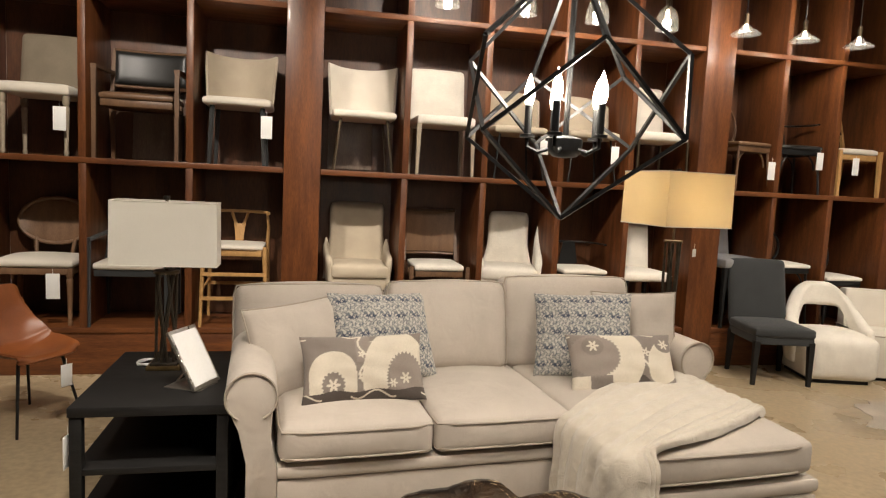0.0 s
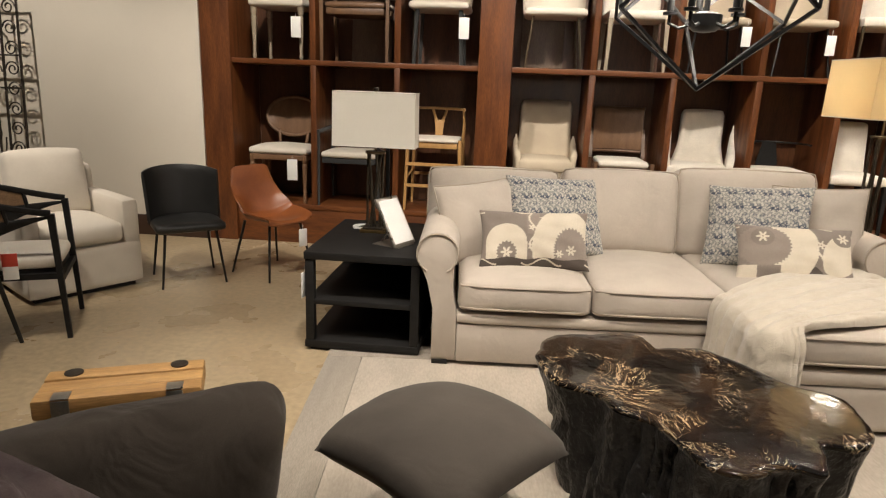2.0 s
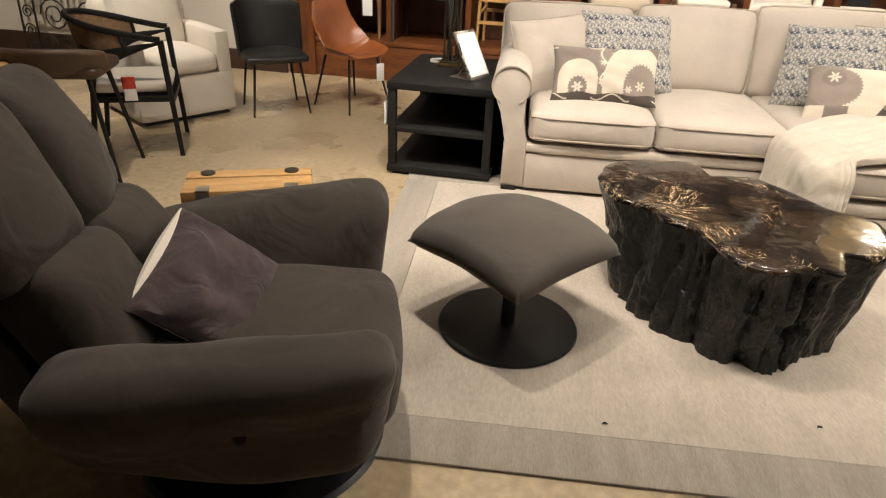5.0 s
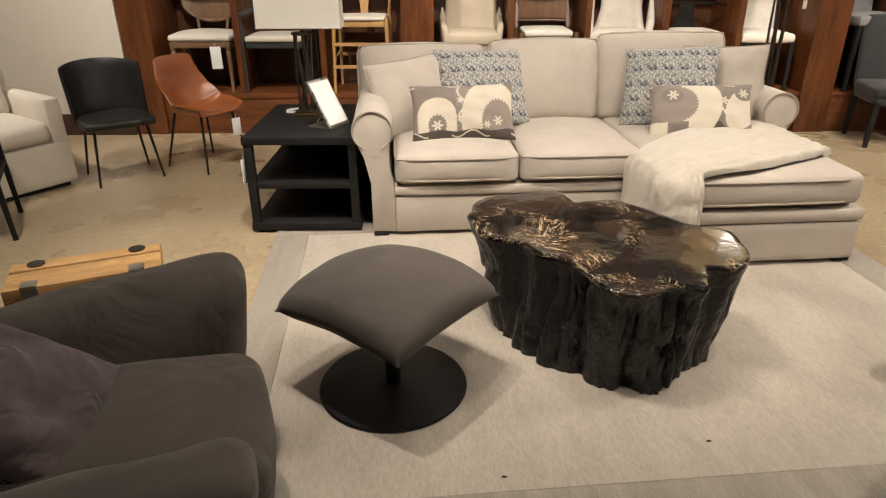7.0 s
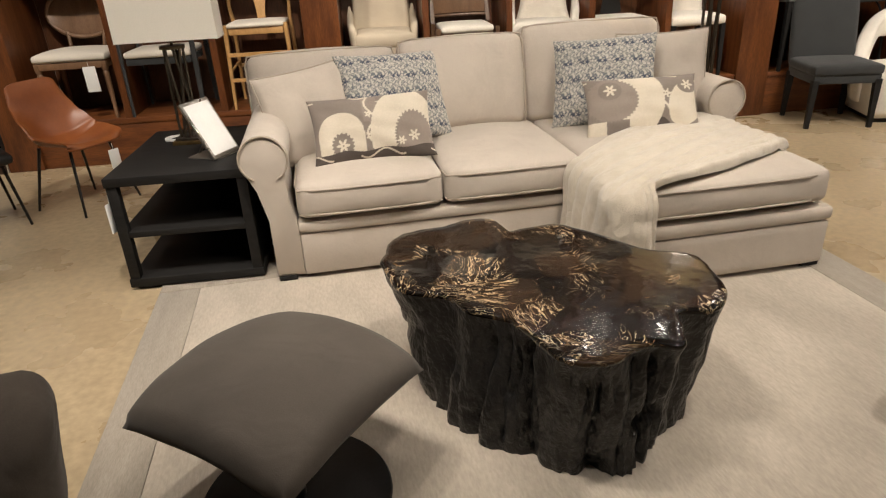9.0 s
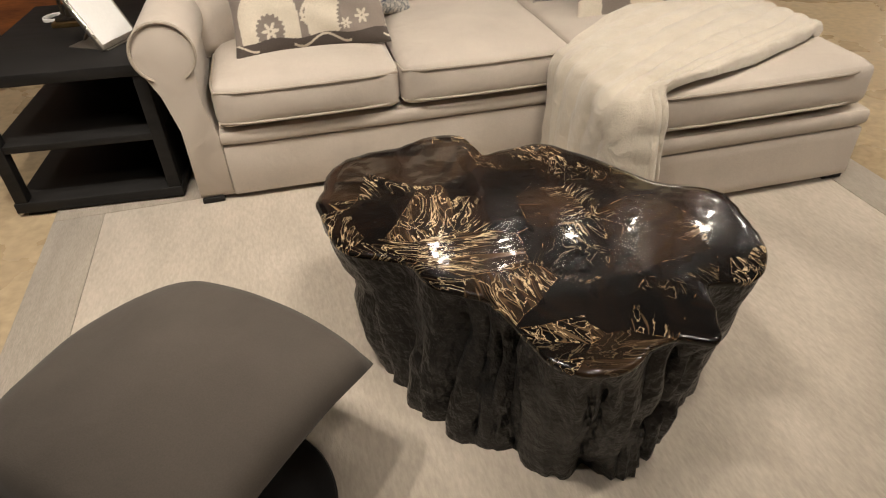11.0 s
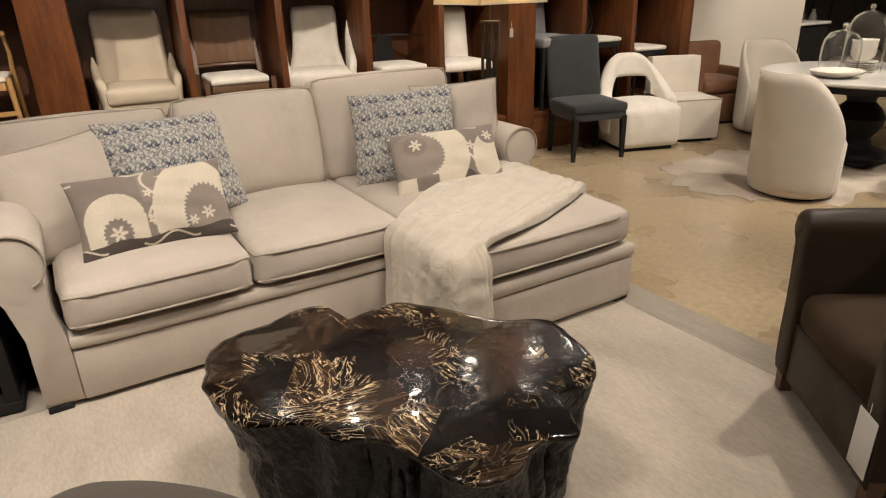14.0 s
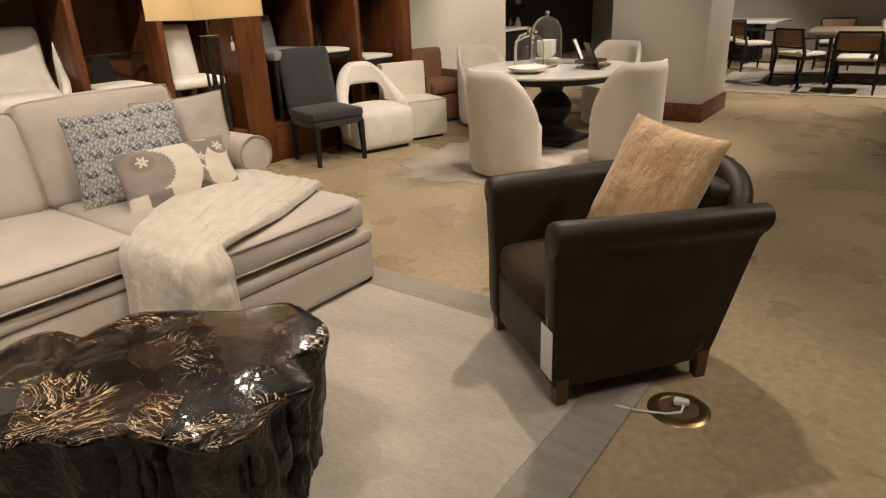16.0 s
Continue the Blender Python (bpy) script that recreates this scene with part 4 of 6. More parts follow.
part("trunk", bm, M_BARK, table, "charred black bark sides", sharp=60)

# ---- ottoman ----
ott = thing("ottoman", pose(0.223, -1.487, RZ), "charcoal pillow-top ottoman on a black disc base", "ottoman")
part("base_disc", lathe([(0, 0), (0.285, 0), (0.29, 0.006), (0.285, 0.014), (0.05, 0.02), (0, 0.022)], 64), M_BLACKM, ott)
part("stem", lathe([(0.0, 0.018), (0.03, 0.02), (0.03, 0.30), (0.09, 0.31), (0.0, 0.312)], 20), M_BLACKM, ott)


def otto_top():
    bm = bmesh.new()
    n = 26
    made = {}
    for sg in (-1, 1):
        for i in range(n + 1):
            for j in range(n + 1):
                u, v = -1 + 2 * i / n, -1 + 2 * j / n
                rim = i in (0, n) or j in (0, n)
                k = (i, j, 0 if rim else sg)
                if k in made:
                    continue
                pin = 0.015
                x, y = 0.322 * u * (1 - pin * (1 - v * v)), 0.322 * v * (1 - pin * (1 - u * u))
                f = max(0, (1 - u ** 2) * (1 - v ** 2))
                corner = (u * u * v * v)
                x, y = x * (1 - 0.05 * corner ** 2), y * (1 - 0.05 * corner ** 2)
                z = 0.385 - 0.055 * corner ** 0.9 + (0 if rim else (sg * (0.105 if sg > 0 else 0.10) * f ** (0.34 if sg > 0 else 0.42)))
                z += 0 if rim else 0.004 * noise.noise(Vector((u * 2.6, v * 2.6, sg)))
                made[k] = bm.verts.new((x, y, z))
        for i in range(n):
            for j in range(n):
                bm.faces.new([made[(a, b, 0 if (a in (0, n) or b in (0, n)) else sg)] for a, b in ((i, j), (i + 1, j), (i + 1, j + 1), (i, j + 1))])
    bmesh.ops.transform(bm, matrix=pose(-0.01, 0.068, 0, 0, 0, 45 + 8), verts=bm.verts)
    return bm


o = part("cushion", otto_top(), M_OTTO, ott, sharp=80)

# ---- chandelier ----
CHX, CHY = 0.965, -1.112
chand = thing("chandelier", pose(CHX, CHY, 0), "black geometric cage chandelier with candle bulbs", "chandelier")
B, T = Vector((0, 0, 1.56)), Vector((0, 0, 2.31))


def corner(deg, r, z):
    return Vector((r * math.cos(radians(deg)), r * math.sin(radians(deg)), z))


lo = [corner(a, r, 1.79) for a, r in ((32, 0.37), (90, 0.25), (149, 0.30), (206, 0.32), (315, 0.335))]
hi = [corner(a, r, 2.015) for a, r in ((35, 0.32), (90, 0.32), (149, 0.30), (213, 0.37), (263, 0.30), (321, 0.325))]
BARS = [(B, p) for p in lo] + [(T, p) for p in hi]
for i, k in ((0, 1), (0, 5), (1, 2), (1, 0), (2, 3), (2, 1), (3, 4), (3, 2), (4, 4), (4, 0), (4, 5)):
    BARS.append((lo[i], hi[k]))
for a, b in BARS:
    part("bar", beamed(a, b, 0.0105, 0.0105), M_BLACKM, chand)
part("rod", tubed([(0, 0, 1.74), (0, 0, CEIL - 0.02)], 0.009, 8), M_BLACKM, chand)
part("canopy", lathe([(0, CEIL - 0.03), (0.07, CEIL - 0.028), (0.07, CEIL - 0.001), (0, CEIL - 0.001)], 24), M_BLACKM, chand)
part("hub", lathe([(0, 1.735), (0.035, 1.74), (0.05, 1.755), (0.05, 1.79), (0.02, 1.80), (0, 1.80)], 20), M_BLACKM, chand)
for q in (15, 87, 159, 231, 303):
    x, y = 0.11 * math.cos(radians(q)), 0.115 * math.sin(radians(q))
    part("arm", tubed([(x * 0.3, y * 0.3, 1.765), (x * 0.7, y * 0.7, 1.75), (x, y, 1.765), (x, y, 1.80)], 0.006, 6), M_BLACKM, chand)
    c = part("candle", lathe([(0.0, 1.79), (0.022, 1.792), (0.022, 1.80), (0.011, 1.802), (0.011, 1.885), (0, 1.885)], 14, at=pose(x, y, 0)), M_BLACKM, chand)
    part("bulb", lathe([(0.0, 1.885), (0.010, 1.888), (0.0155, 1.908), (0.0135, 1.932), (0.005, 1.962), (0.0, 1.975)], 14, at=pose(x, y, 0)), M_BULB, c, "glowing flame-shaped bulb")
lamp("chandelier_lamp", "POINT", pose(CHX, CHY, 2.0), 36, 0.10)

# ---- pendants ----


def pendant(x, z, bell):
    t = thing("pendant_light", pose(x, 2.2, z), "smoked glass bell pendant with a lit bulb" if bell else "clear glass cone pendant with a lit bulb", "pendant light", group="pendants before the bookcase")
    part("cord", tubed([(0, 0, 0.17), (0, 0, CEIL - z)], 0.004, 6), M_BLACKM, t)
    part("socket", lathe([(0, 0.08), (0.018, 0.08), (0.02, 0.16), (0.008, 0.175), (0, 0.175)], 14), M_BRONZE, t)
    if bell:
        prof = [(0.095, -0.09), (0.097, -0.05), (0.092, 0.0), (0.072, 0.06), (0.035, 0.10), (0.02, 0.105)]
    else:
        prof = [(0.125, -0.01), (0.10, 0.012), (0.05, 0.04), (0.025, 0.075), (0.02, 0.085)]
    part("glass_shade", lathe(prof + [(r - 0.003, h) for r, h in prof[::-1]], 28, close=False), M_SMOKE if bell else M_CONE, t).visible_shadow = False
    part("bulb", lathe([(0, 0.08), (0.009, 0.075), (0.016, 0.045), (0.014, 0.022), (0, 0.012)], 14), M_PBULB, t, "glowing bulb")
    lamp("pendant_lamp", "POINT", pose(x, 2.2, z - 0.03), 9, 0.04)


for x in (1.28, 1.92, 2.545, 3.18):
    pendant(x, 3.12, True)
for x in (3.94, 4.535, 5.11):
    pendant(x, 3.075, False)

# ---- chairs ----


def tag(m, s=1.0, red=False):
    """A white card that hangs from a chair on a string."""
    t = thing("price_tag", m, "white price tag hanging from a chair" if not red else "red and white price tag hanging from a stool", "price tag", group="price tags")
    part("card", boxed(-0.04 * s, 0.04 * s, -0.0015, 0.0015, -0.19 * s, -0.03, 0.001), M_WHITE, t)
    if red:
        part("band", boxed(-0.041 * s, 0.041 * s, -0.002, 0.002, -0.11 * s, -0.029, 0.0008), M_RED, t, "red printed top")
    part("string", tubed([(0, 0, -0.032), (0, 0, 0.01)], 0.0015, 5), M_WHITE, t)
    return t


def legs(t, w, d, z, material, r=0.018, taper=0.6, splay=0.03, square=True, turned=False, rear=True):
    for sx in (-1, 1):
        for sy in (-1, 1):
            a, b = (sx * w / 2, sy * d / 2, z), (sx * (w / 2 + splay), sy * (d / 2 + splay), 0)
            if turned:
                bm = lathe([(0.0, 0), (0.013, 0), (0.02, 0.03), (0.014, 0.045), (0.024, z * 0.75), (0.026, z * 0.8), (0.018, z * 0.83), (0.027, z * 0.87), (0.027, z), (0, z)], 12, at=pose(a[0], a[1], 0))
            elif square:
                bm = beamed(a, b, r * 2, r * 2, taper)
            else:
                bm = tubed([a, b], [r, r * taper], 8)
            part("leg", bm, material, t)


def seat_pad(t, w, d, z, h, material, r=0.03, top=0.02, y=0.0, frame=None):
    s = part("seat", rbox(w, d, h, r, 8, top=top, front=0.01, at=pose(0, y, z)), material, t)
    if frame:
        part("seat_frame", boxed(-w / 2 + 0.012, w / 2 - 0.012, -d / 2 + 0.012 + y, d / 2 - 0.012 + y, z - 0.05, z + 0.005, 0.006), frame, t)
    return s


def wrap(w, d, z0, z1, span, lean=0.06, drop=0.0, y0=0.0, flare=0.0):
    """A back that curves round the seat; drop lowers its ends towards the arms."""
    def fn(u, v):
        a = radians(span * (u - 0.5) * 2)
        e = abs(u - 0.5) * 2
        zt = z1 - drop * e ** 2.2
        z = z0 + (zt - z0) * v
        k = 1 + flare * v
        return (w / 2 * math.sin(a) / math.sin(radians(min(span, 90))) * k, y0 + d * (math.cos(a) - math.cos(radians(span))) / (1 - math.cos(radians(span))) - d / 2 + lean * v, z)
    return fn


def shell_chair(name, m, label, material, leg_mat, w=0.50, d=0.48, z=0.46, top=0.84, span=62, drop=0.10, leg_r=0.011, t_back=0.045, group="", splay=0.05, seat_mat=None, bw=0, flare=0.06):
    t = thing(name, m, label, "chair", group)
    seat_pad(t, w, d, z - 0.06, 0.07, seat_mat or material, 0.033, 0.012)
    part("backrest", sheet(wrap(bw or w + 0.01, d * 0.42, z - 0.03, top, span, 0.07, drop, y0=d * 0.30, flare=flare), 22, 12, t_back), material, t, sharp=70)
    legs(t, w * 0.72, d * 0.72, z - 0.05, leg_mat, leg_r, 0.75, splay, square=False)
    return t


def panel_chair(name, m, label, material, leg_mat, w=0.47, d=0.50, z=0.46, top=0.92, leg_r=0.02, t_back=0.075, thick=0.085, group="", square=True, lean=-9, skirt=False):
    t = thing(name, m, label, "chair", group)
    seat_pad(t, w, d, z - thick + 0.02, thick, material, 0.03, 0.018)
    if skirt:
        part("seat_rail", rbox(w - 0.02, d - 0.02, 0.08, 0.015, 6, at=pose(0, 0, z - thick - 0.045)), material, t)
    part("backrest", rbox(w, t_back, top - z + 0.06, 0.035, 9, front=0.02, top=0.01, at=pose(0, d / 2 - 0.03, z - 0.06, lean)), material, t)
    legs(t, w - leg_r * 2.4, d - leg_r * 2.4, z - thick + 0.03 - (0.04 if skirt else 0), leg_mat, leg_r, 0.62, 0.008, square=square)
    return t


def slope_chair(name, m, label, material, z=0.45, top=0.95, w=0.60, d=0.54, group="", arm=0.13):
    """A tall padded back that widens towards the seat, with low arms that slope forwards."""
    t = thing(name, m, label, "chair", group)
    seat_pad(t, w - 0.11, d - 0.04, z - 0.10, 0.12, material, 0.035, 0.02, y=-0.02)
    part("base", rbox(w - 0.06, d - 0.04, 0.12, 0.03, 6, at=pose(0, 0, z - 0.20)), material, t)

    def back(u, v):
        e = 2 * u - 1
        wide = w * ((0.79 if arm < 0.2 else 0.58) + (0.19 if arm < 0.2 else 0.38) * max(0, 1 - v / 0.6) ** 1.6) - 0.03 * max(0, v - 0.93) / 0.07
        return (e * wide / 2, d / 2 - 0.05 + 0.07 * v - 0.05 * e ** 4, z - 0.16 + (top - z + 0.16) * v - 0.012 * e ** 4 * v)

    def side(u, v):
        h = z + 0.085 + (arm - 0.085) * (1 - u) ** 1.5 + 0.6 * arm * max(0, 1 - u / 0.25) ** 2 - 0.05 * max(0, (u - 0.8) / 0.2) ** 2
        return (w / 2 - 0.045 + 0.02 * v - 0.03 * u ** 4, d / 2 - 0.04 - (d - 0.06) * u, z - 0.16 + (h - z + 0.16) * v)
    part("backrest", sheet(back, 20, 18, 0.075), material, t, sharp=75)
    for s in (-1, 1):
        part("arm", sheet(lambda u, v: (s * side(u, v)[0], *side(u, v)[1:]), 18, 10, 0.06), material, t, sharp=75)
    legs(t, w - 0.12, d - 0.12, z - 0.18, M_BLACKW, 0.018, 0.7, 0.0)
    return t


def rail_chair(name, m, label, wood, pad, seat_mat, w=0.54, d=0.50, z=0.46, top=0.83, arms=True, group="", band=(0.60, 0.83), pad_t=0.035, frame_back=False):
    t = thing(name, m, label, "armchair" if arms else "chair", group)
    seat_pad(t, w - 0.05, d - 0.02, z - 0.045, 0.06, seat_mat, 0.026, 0.016, frame=wood)
    for sx in (-1, 1):
        x = sx * w / 2
        part("leg", beamed((x, -d / 2 + 0.02, z + (0.20 if arms else 0)), (x, -d / 2 + 0.01, 0), 0.036, 0.036, 0.8), wood, t)
        part("leg", beamed((x, d / 2 - 0.02, z), (x, d / 2 + 0.03, 0), 0.036, 0.036, 0.8), wood, t)
        part("back_post", beamed((x, d / 2 - 0.02, z), (x * 0.98, d / 2 + 0.07, top - 0.02), 0.034, 0.034, 0.8), wood, t)
        if arms:
            part("armrest", beamed((x, -d / 2, z + 0.20), (x, d / 2 + 0.035, z + 0.22), 0.045, 0.026), wood, t)
    back = part("backrest", sheet(wrap(w - 0.03, 0.05, band[0], band[1], 40, 0.03, 0.0, y0=d / 2 + 0.045), 16, 8, pad_t), pad, t, sharp=70)
    if frame_back:
        for zz in (band[0] - 0.02, band[1] + 0.012):
            part("back_rail", tubed([wrap(w - 0.01, 0.05, zz, zz + 0.001, 40, 0.0, 0, y0=d / 2 + 0.045 + (zz - band[0]) * 0.12)(i / 12, 0) for i in range(13)], 0.014, 8), wood, t)
    part("stretcher", beamed((-w / 2, 0, z - 0.06), (w / 2, 0, z - 0.06), 0.03, 0.04), wood, t)
    return t


def oval_chair(name, m, label, wood, seat_mat, back_mat, w=0.50, d=0.48, z=0.47, cz=0.79, rx=0.235, rz=0.20, group="", turned=True):
    t = thing(name, m, label, "chair", group)
    seat_pad(t, w, d, z - 0.05, 0.07, seat_mat, 0.034, 0.03, frame=wood)
    legs(t, w - 0.07, d - 0.07, z - 0.05, wood, 0.018, 0.7, 0.01, square=False, turned=turned)
    y = d / 2 - 0.01
    b = part("back_rim", tubed([(p[0], y + 0.05 + (p[2] - cz) * 0.15, p[2]) for p in arc((0, 0, cz), rx, 0, 350, 34, "y", rz)], 0.016, 8, closed=True), wood, t)
    part("back_panel", sheet(lambda u, v: (rx * 0.97 * (2 * u - 1), y + 0.05 + 0.03 * (1 - (2 * u - 1) ** 2) + (2 * v - 1) * rz * 0.15, cz + rz * 0.97 * (2 * v - 1) * math.sqrt(max(0.02, 1 - (2 * u - 1) ** 2))), 18, 10, 0.012), back_mat, b)
    for sx in (-1, 1):
        part("back_post", tubed([(sx * 0.13, y - 0.02, z - 0.03), (sx * 0.15, y + 0.03, cz - rz * 0.75)], 0.016, 8), wood, t)
    return t


def wishbone(name, m, label, wood, seat_mat, z=0.66, w=0.48, d=0.44):
    t = thing(name, m, label, "stool")
    seat_pad(t, w - 0.02, d, z - 0.02, 0.04, seat_mat, 0.018, 0.012, frame=wood)
    for sx in (-1, 1):
        part("leg", tubed([(sx * w / 2, -d / 2 + 0.02, z + 0.01), (sx * (w / 2 + 0.02), -d / 2, 0)], [0.019, 0.013], 8), wood, t)
        part("leg", tubed([(sx * w / 2, d / 2 - 0.02, z + 0.02), (sx * (w / 2 + 0.02), d / 2 + 0.03, 0)], [0.019, 0.013], 8), wood, t)
        part("back_post", tubed([(sx * w / 2, d / 2 - 0.02, z), (sx * (w / 2 + 0.01), d / 2 - 0.04, z + 0.14), (sx * (w / 2 - 0.005), d / 2 - 0.02, z + 0.27)], [0.018, 0.014, 0.012], 8), wood, t)
        part("side_stretcher", tubed([(sx * (w / 2 + 0.01), -d / 2, 0.30), (sx * (w / 2 + 0.01), d / 2, 0.34)], 0.010, 8), wood, t)
    part("top_rail", tubed(arc((0, d / 2 - 0.22, z + 0.28), w / 2 + 0.02, -10, 190, 20, "z", 0.26), 0.014, 8), wood, t)
    part("splat", sheet(lambda u, v: ((u - 0.5) * (0.07 + 0.035 * v ** 2), d / 2 + 0.0 + 0.02 * v, z + 0.02 + 0.15 * v), 4, 8, 0.012), wood, t)
    for sx in (-1, 1):
        part("wishbone_arm", tubed([(sx * 0.025, d / 2 + 0.02, z + 0.15), (sx * 0.05, d / 2 + 0.03, z + 0.21), (sx * 0.07, d / 2 + 0.03, z + 0.275)], 0.013, 8), wood, t)
    for zz, y in ((0.24, -d / 2), (0.44, -d / 2), (0.30, d / 2)):
        part("stretcher", beamed((-w / 2 - 0.01, y, zz), (w / 2 + 0.01, y, zz), 0.02, 0.028), wood, t)
    return t


def bent_chair(name, m, label, wood, seat_mat, w=0.44, z=0.46, hoop=True, arms=False, top=0.88):
    t = thing(name, m, label, "chair")
    seat_pad(t, w, w, z - 0.03, 0.045, seat_mat, 0.02, 0.012, frame=wood)
    legs(t, w - 0.07, w - 0.07, z - 0.03, wood, 0.014, 0.85, 0.03, square=False)
    if hoop:
        part("back_hoop", tubed([(p[0], w / 2 - 0.01 + (p[2] - z) * 0.2, p[2]) for p in arc((0, 0, z + (top - z) * 0.5), w / 2 - 0.02, -50, 230, 26, "y", (top - z) * 0.55)], 0.013, 8), wood, t)
    if arms:
        part("arm_rail", tubed(arc((0, -0.02, z + 0.24), w / 2 + 0.03, -15, 195, 20, "z", 0.25), 0.013, 8, flat=0.7), wood, t)
        part("back_splat", sheet(lambda u, v: ((u - 0.5) * 0.2 * (1 - 0.4 * v), w / 2 + 0.0, z + 0.02 + 0.22 * v), 4, 6, 0.012), wood, t)
    for sx in (-1, 1):
        part("arch_brace", tubed(arc((0, sx * (w / 2 - 0.05), z - 0.22), w / 2 - 0.05, 0, 180, 14, "y", 0.17), 0.009, 8), wood, t)
    return t


# a flat grey-brown rectangle standing at the back of a cell
def board(x, z):
    b = thing("leaning_board", pose(x, SY + DEEP - 0.06, z, -6), "flat grey-brown board leaning at the back of a shelf", "board", group="boards in the bookcase")
    part("panel", boxed(-0.20, 0.20, 0, 0.02, 0, 1.06, 0.004), M_GREYBOARD, b)


M_GREYBOARD = mat("grey_brown_board", (0.20, 0.15, 0.11), (0.14, 0.10, 0.075), scale=3, fine=30, rough=0.35, bump=0.08, stretch=(5, 5, 0.8), speck=0.2)
G = "display chairs in the bookcase"
# olive-beige cloth, its colour lowered to hold the shadow on a chair back
M_TAUPE_SHADED = mat("shaded_taupe_fabric", (0.24, 0.20, 0.145), (0.2, 0.165, 0.12), scale=5, fine=380, rough=0.9, bump=0.3, spec=0.2)
M_BROWNW = mat("brown_veneer", (0.20, 0.108, 0.055), (0.155, 0.082, 0.042), scale=3, fine=40, rough=0.5, bump=0.1, stretch=(6, 6, 1), speck=0.15)
Y = SY + 0.27
# upper row
c = panel_chair("upholstered_chair", pose(-1.80, Y, MID), "cream seated chair with turned grey oak legs", M_CREAM, M_GREYOAK, w=0.52, z=0.52, top=0.99, group=G)
for o in [o for o in c.children if o.name.startswith("leg")]:
    bpy.data.objects.remove(o)
legs(c, 0.44, 0.40, 0.46, M_GREYOAK, turned=True)
# the backrest takes the darkened cloth, as it sits in shadow
for o in c.children:
    if o.name.startswith("backrest"):
        o.data.materials[0] = M_TAUPE_SHADED
rail_chair("wooden_armchair", pose(-1.075, Y, MID), "brown wooden armchair with a black leather back pad", M_WALNUT, M_BLACKL, M_WALNUT, w=0.60, z=0.50, top=0.95, band=(0.64, 0.91), pad_t=0.05, group=G, frame_back=True)
shell_chair("charcoal_chair", pose(-0.325, Y, MID), "charcoal framed chair with a curved beige back and cream seat", M_BEIGEV, M_SLATE, w=0.54, z=0.53, top=0.93, group=G, drop=-0.01, flare=0.12, bw=0.52, leg_r=0.02, splay=0.02, seat_mat=M_CREAM)
shell_chair("shell_chair", pose(0.70, Y, MID), "cream shell chair on thin bronze legs", M_CREAM, M_BRONZE, w=0.54, z=0.50, top=0.92, group=G, drop=-0.012, flare=0.09)
panel_chair("parsons_chair", pose(1.40, Y, MID), "white upholstered parsons chair on pale oak legs", M_BOUCLE, M_GREYOAK, w=0.52, z=0.49, top=0.98, group=G)
shell_chair("shell_chair", pose(2.08, Y, MID), "grey shell chair on dark legs", M_BEIGEV, M_BLACKM, w=0.50, z=0.46, top=0.84, group=G)
shell_chair("shell_chair", pose(2.78, Y, MID), "grey beige shell chair on dark legs", M_BEIGEV, M_BLACKM, w=0.50, z=0.46, top=0.84, group=G)
panel_chair("slipper_chair", pose(3.46, Y, MID), "white slipper chair on thin bronze legs", M_BOUCLE, M_BRONZE, w=0.52, z=0.48, top=0.98, leg_r=0.01, group=G)
tagged(bent_chair("bentwood_chair", pose(4.42, Y, MID, 0, 0, 10), "brown bentwood chair with an arched brace", M_WALNUT, M_WALNUT), group=G)
tagged(bent_chair("black_chair", pose(5.0, Y, MID, 0, 0, -8), "black bent metal chair", M_BLACKM, M_BLACKL, arms=True, hoop=False), group=G)
rail_chair("oak_chair", pose(5.64, Y, MID), "oak chair with a cream seat and black back rail", M_OAK, M_BLACKW, M_CREAM, w=0.48, arms=False, group=G, band=(0.66, 0.74))
# lower row
oval_chair("oval_back_chair", pose(-1.82, Y, LOW), "brown wooden oval back chair with a cream seat", M_BROWNW, M_CREAM, M_BROWNW, w=0.58, z=0.51, cz=0.80, rx=0.285, rz=0.19, group=G)
rail_chair("charcoal_armchair", pose(-1.135, Y, LOW), "charcoal framed chair with beige cushions", M_SLATE, M_BEIGEV, M_CREAM, w=0.58, z=0.50, band=(0.64, 0.88), group=G, pad_t=0.045)
tagged(wishbone("wishbone_stool", pose(-0.33, Y - 0.02, LOW), "natural oak wishbone counter stool with a cream seat", M_OAK, M_CREAM), group=G)
slope_chair("wing_chair", pose(0.70, Y, LOW), "beige upholstered chair with low sloping arms", M_BEIGEV, top=1.06, z=0.52, group=G)
rail_chair("cane_back_chair", pose(1.40, Y, LOW), "brown curved back chair with a white seat", M_WALNUT, M_BROWNW, M_BOUCLE, w=0.50, z=0.54, arms=False, group=G, band=(0.62, 1.0), frame_back=True)
slope_chair("barrel_chair", pose(2.10, Y, LOW, 0, 0, -14), "white upholstered barrel chair with a sloping arm", M_BOUCLE, top=1.03, z=0.52, w=0.62, group=G, arm=0.24)
tagged(bent_chair("black_chair", pose(2.79, Y, LOW), "black bentwood chair with a white seat", M_BLACKM, M_BOUCLE, z=0.52, arms=True, hoop=False), group=G)
panel_chair("parsons_chair", pose(3.42, Y, LOW), "white upholstered parsons chair", M_BOUCLE, M_BLACKW, w=0.50, z=0.50, top=0.97, group=G)
panel_chair("parsons_chair", pose(4.40, Y, LOW, 0, 0, 8), "grey upholstered side chair", M_GREYF, M_BLACKW, w=0.48, z=0.66, top=1.0, group=G, thick=0.10)
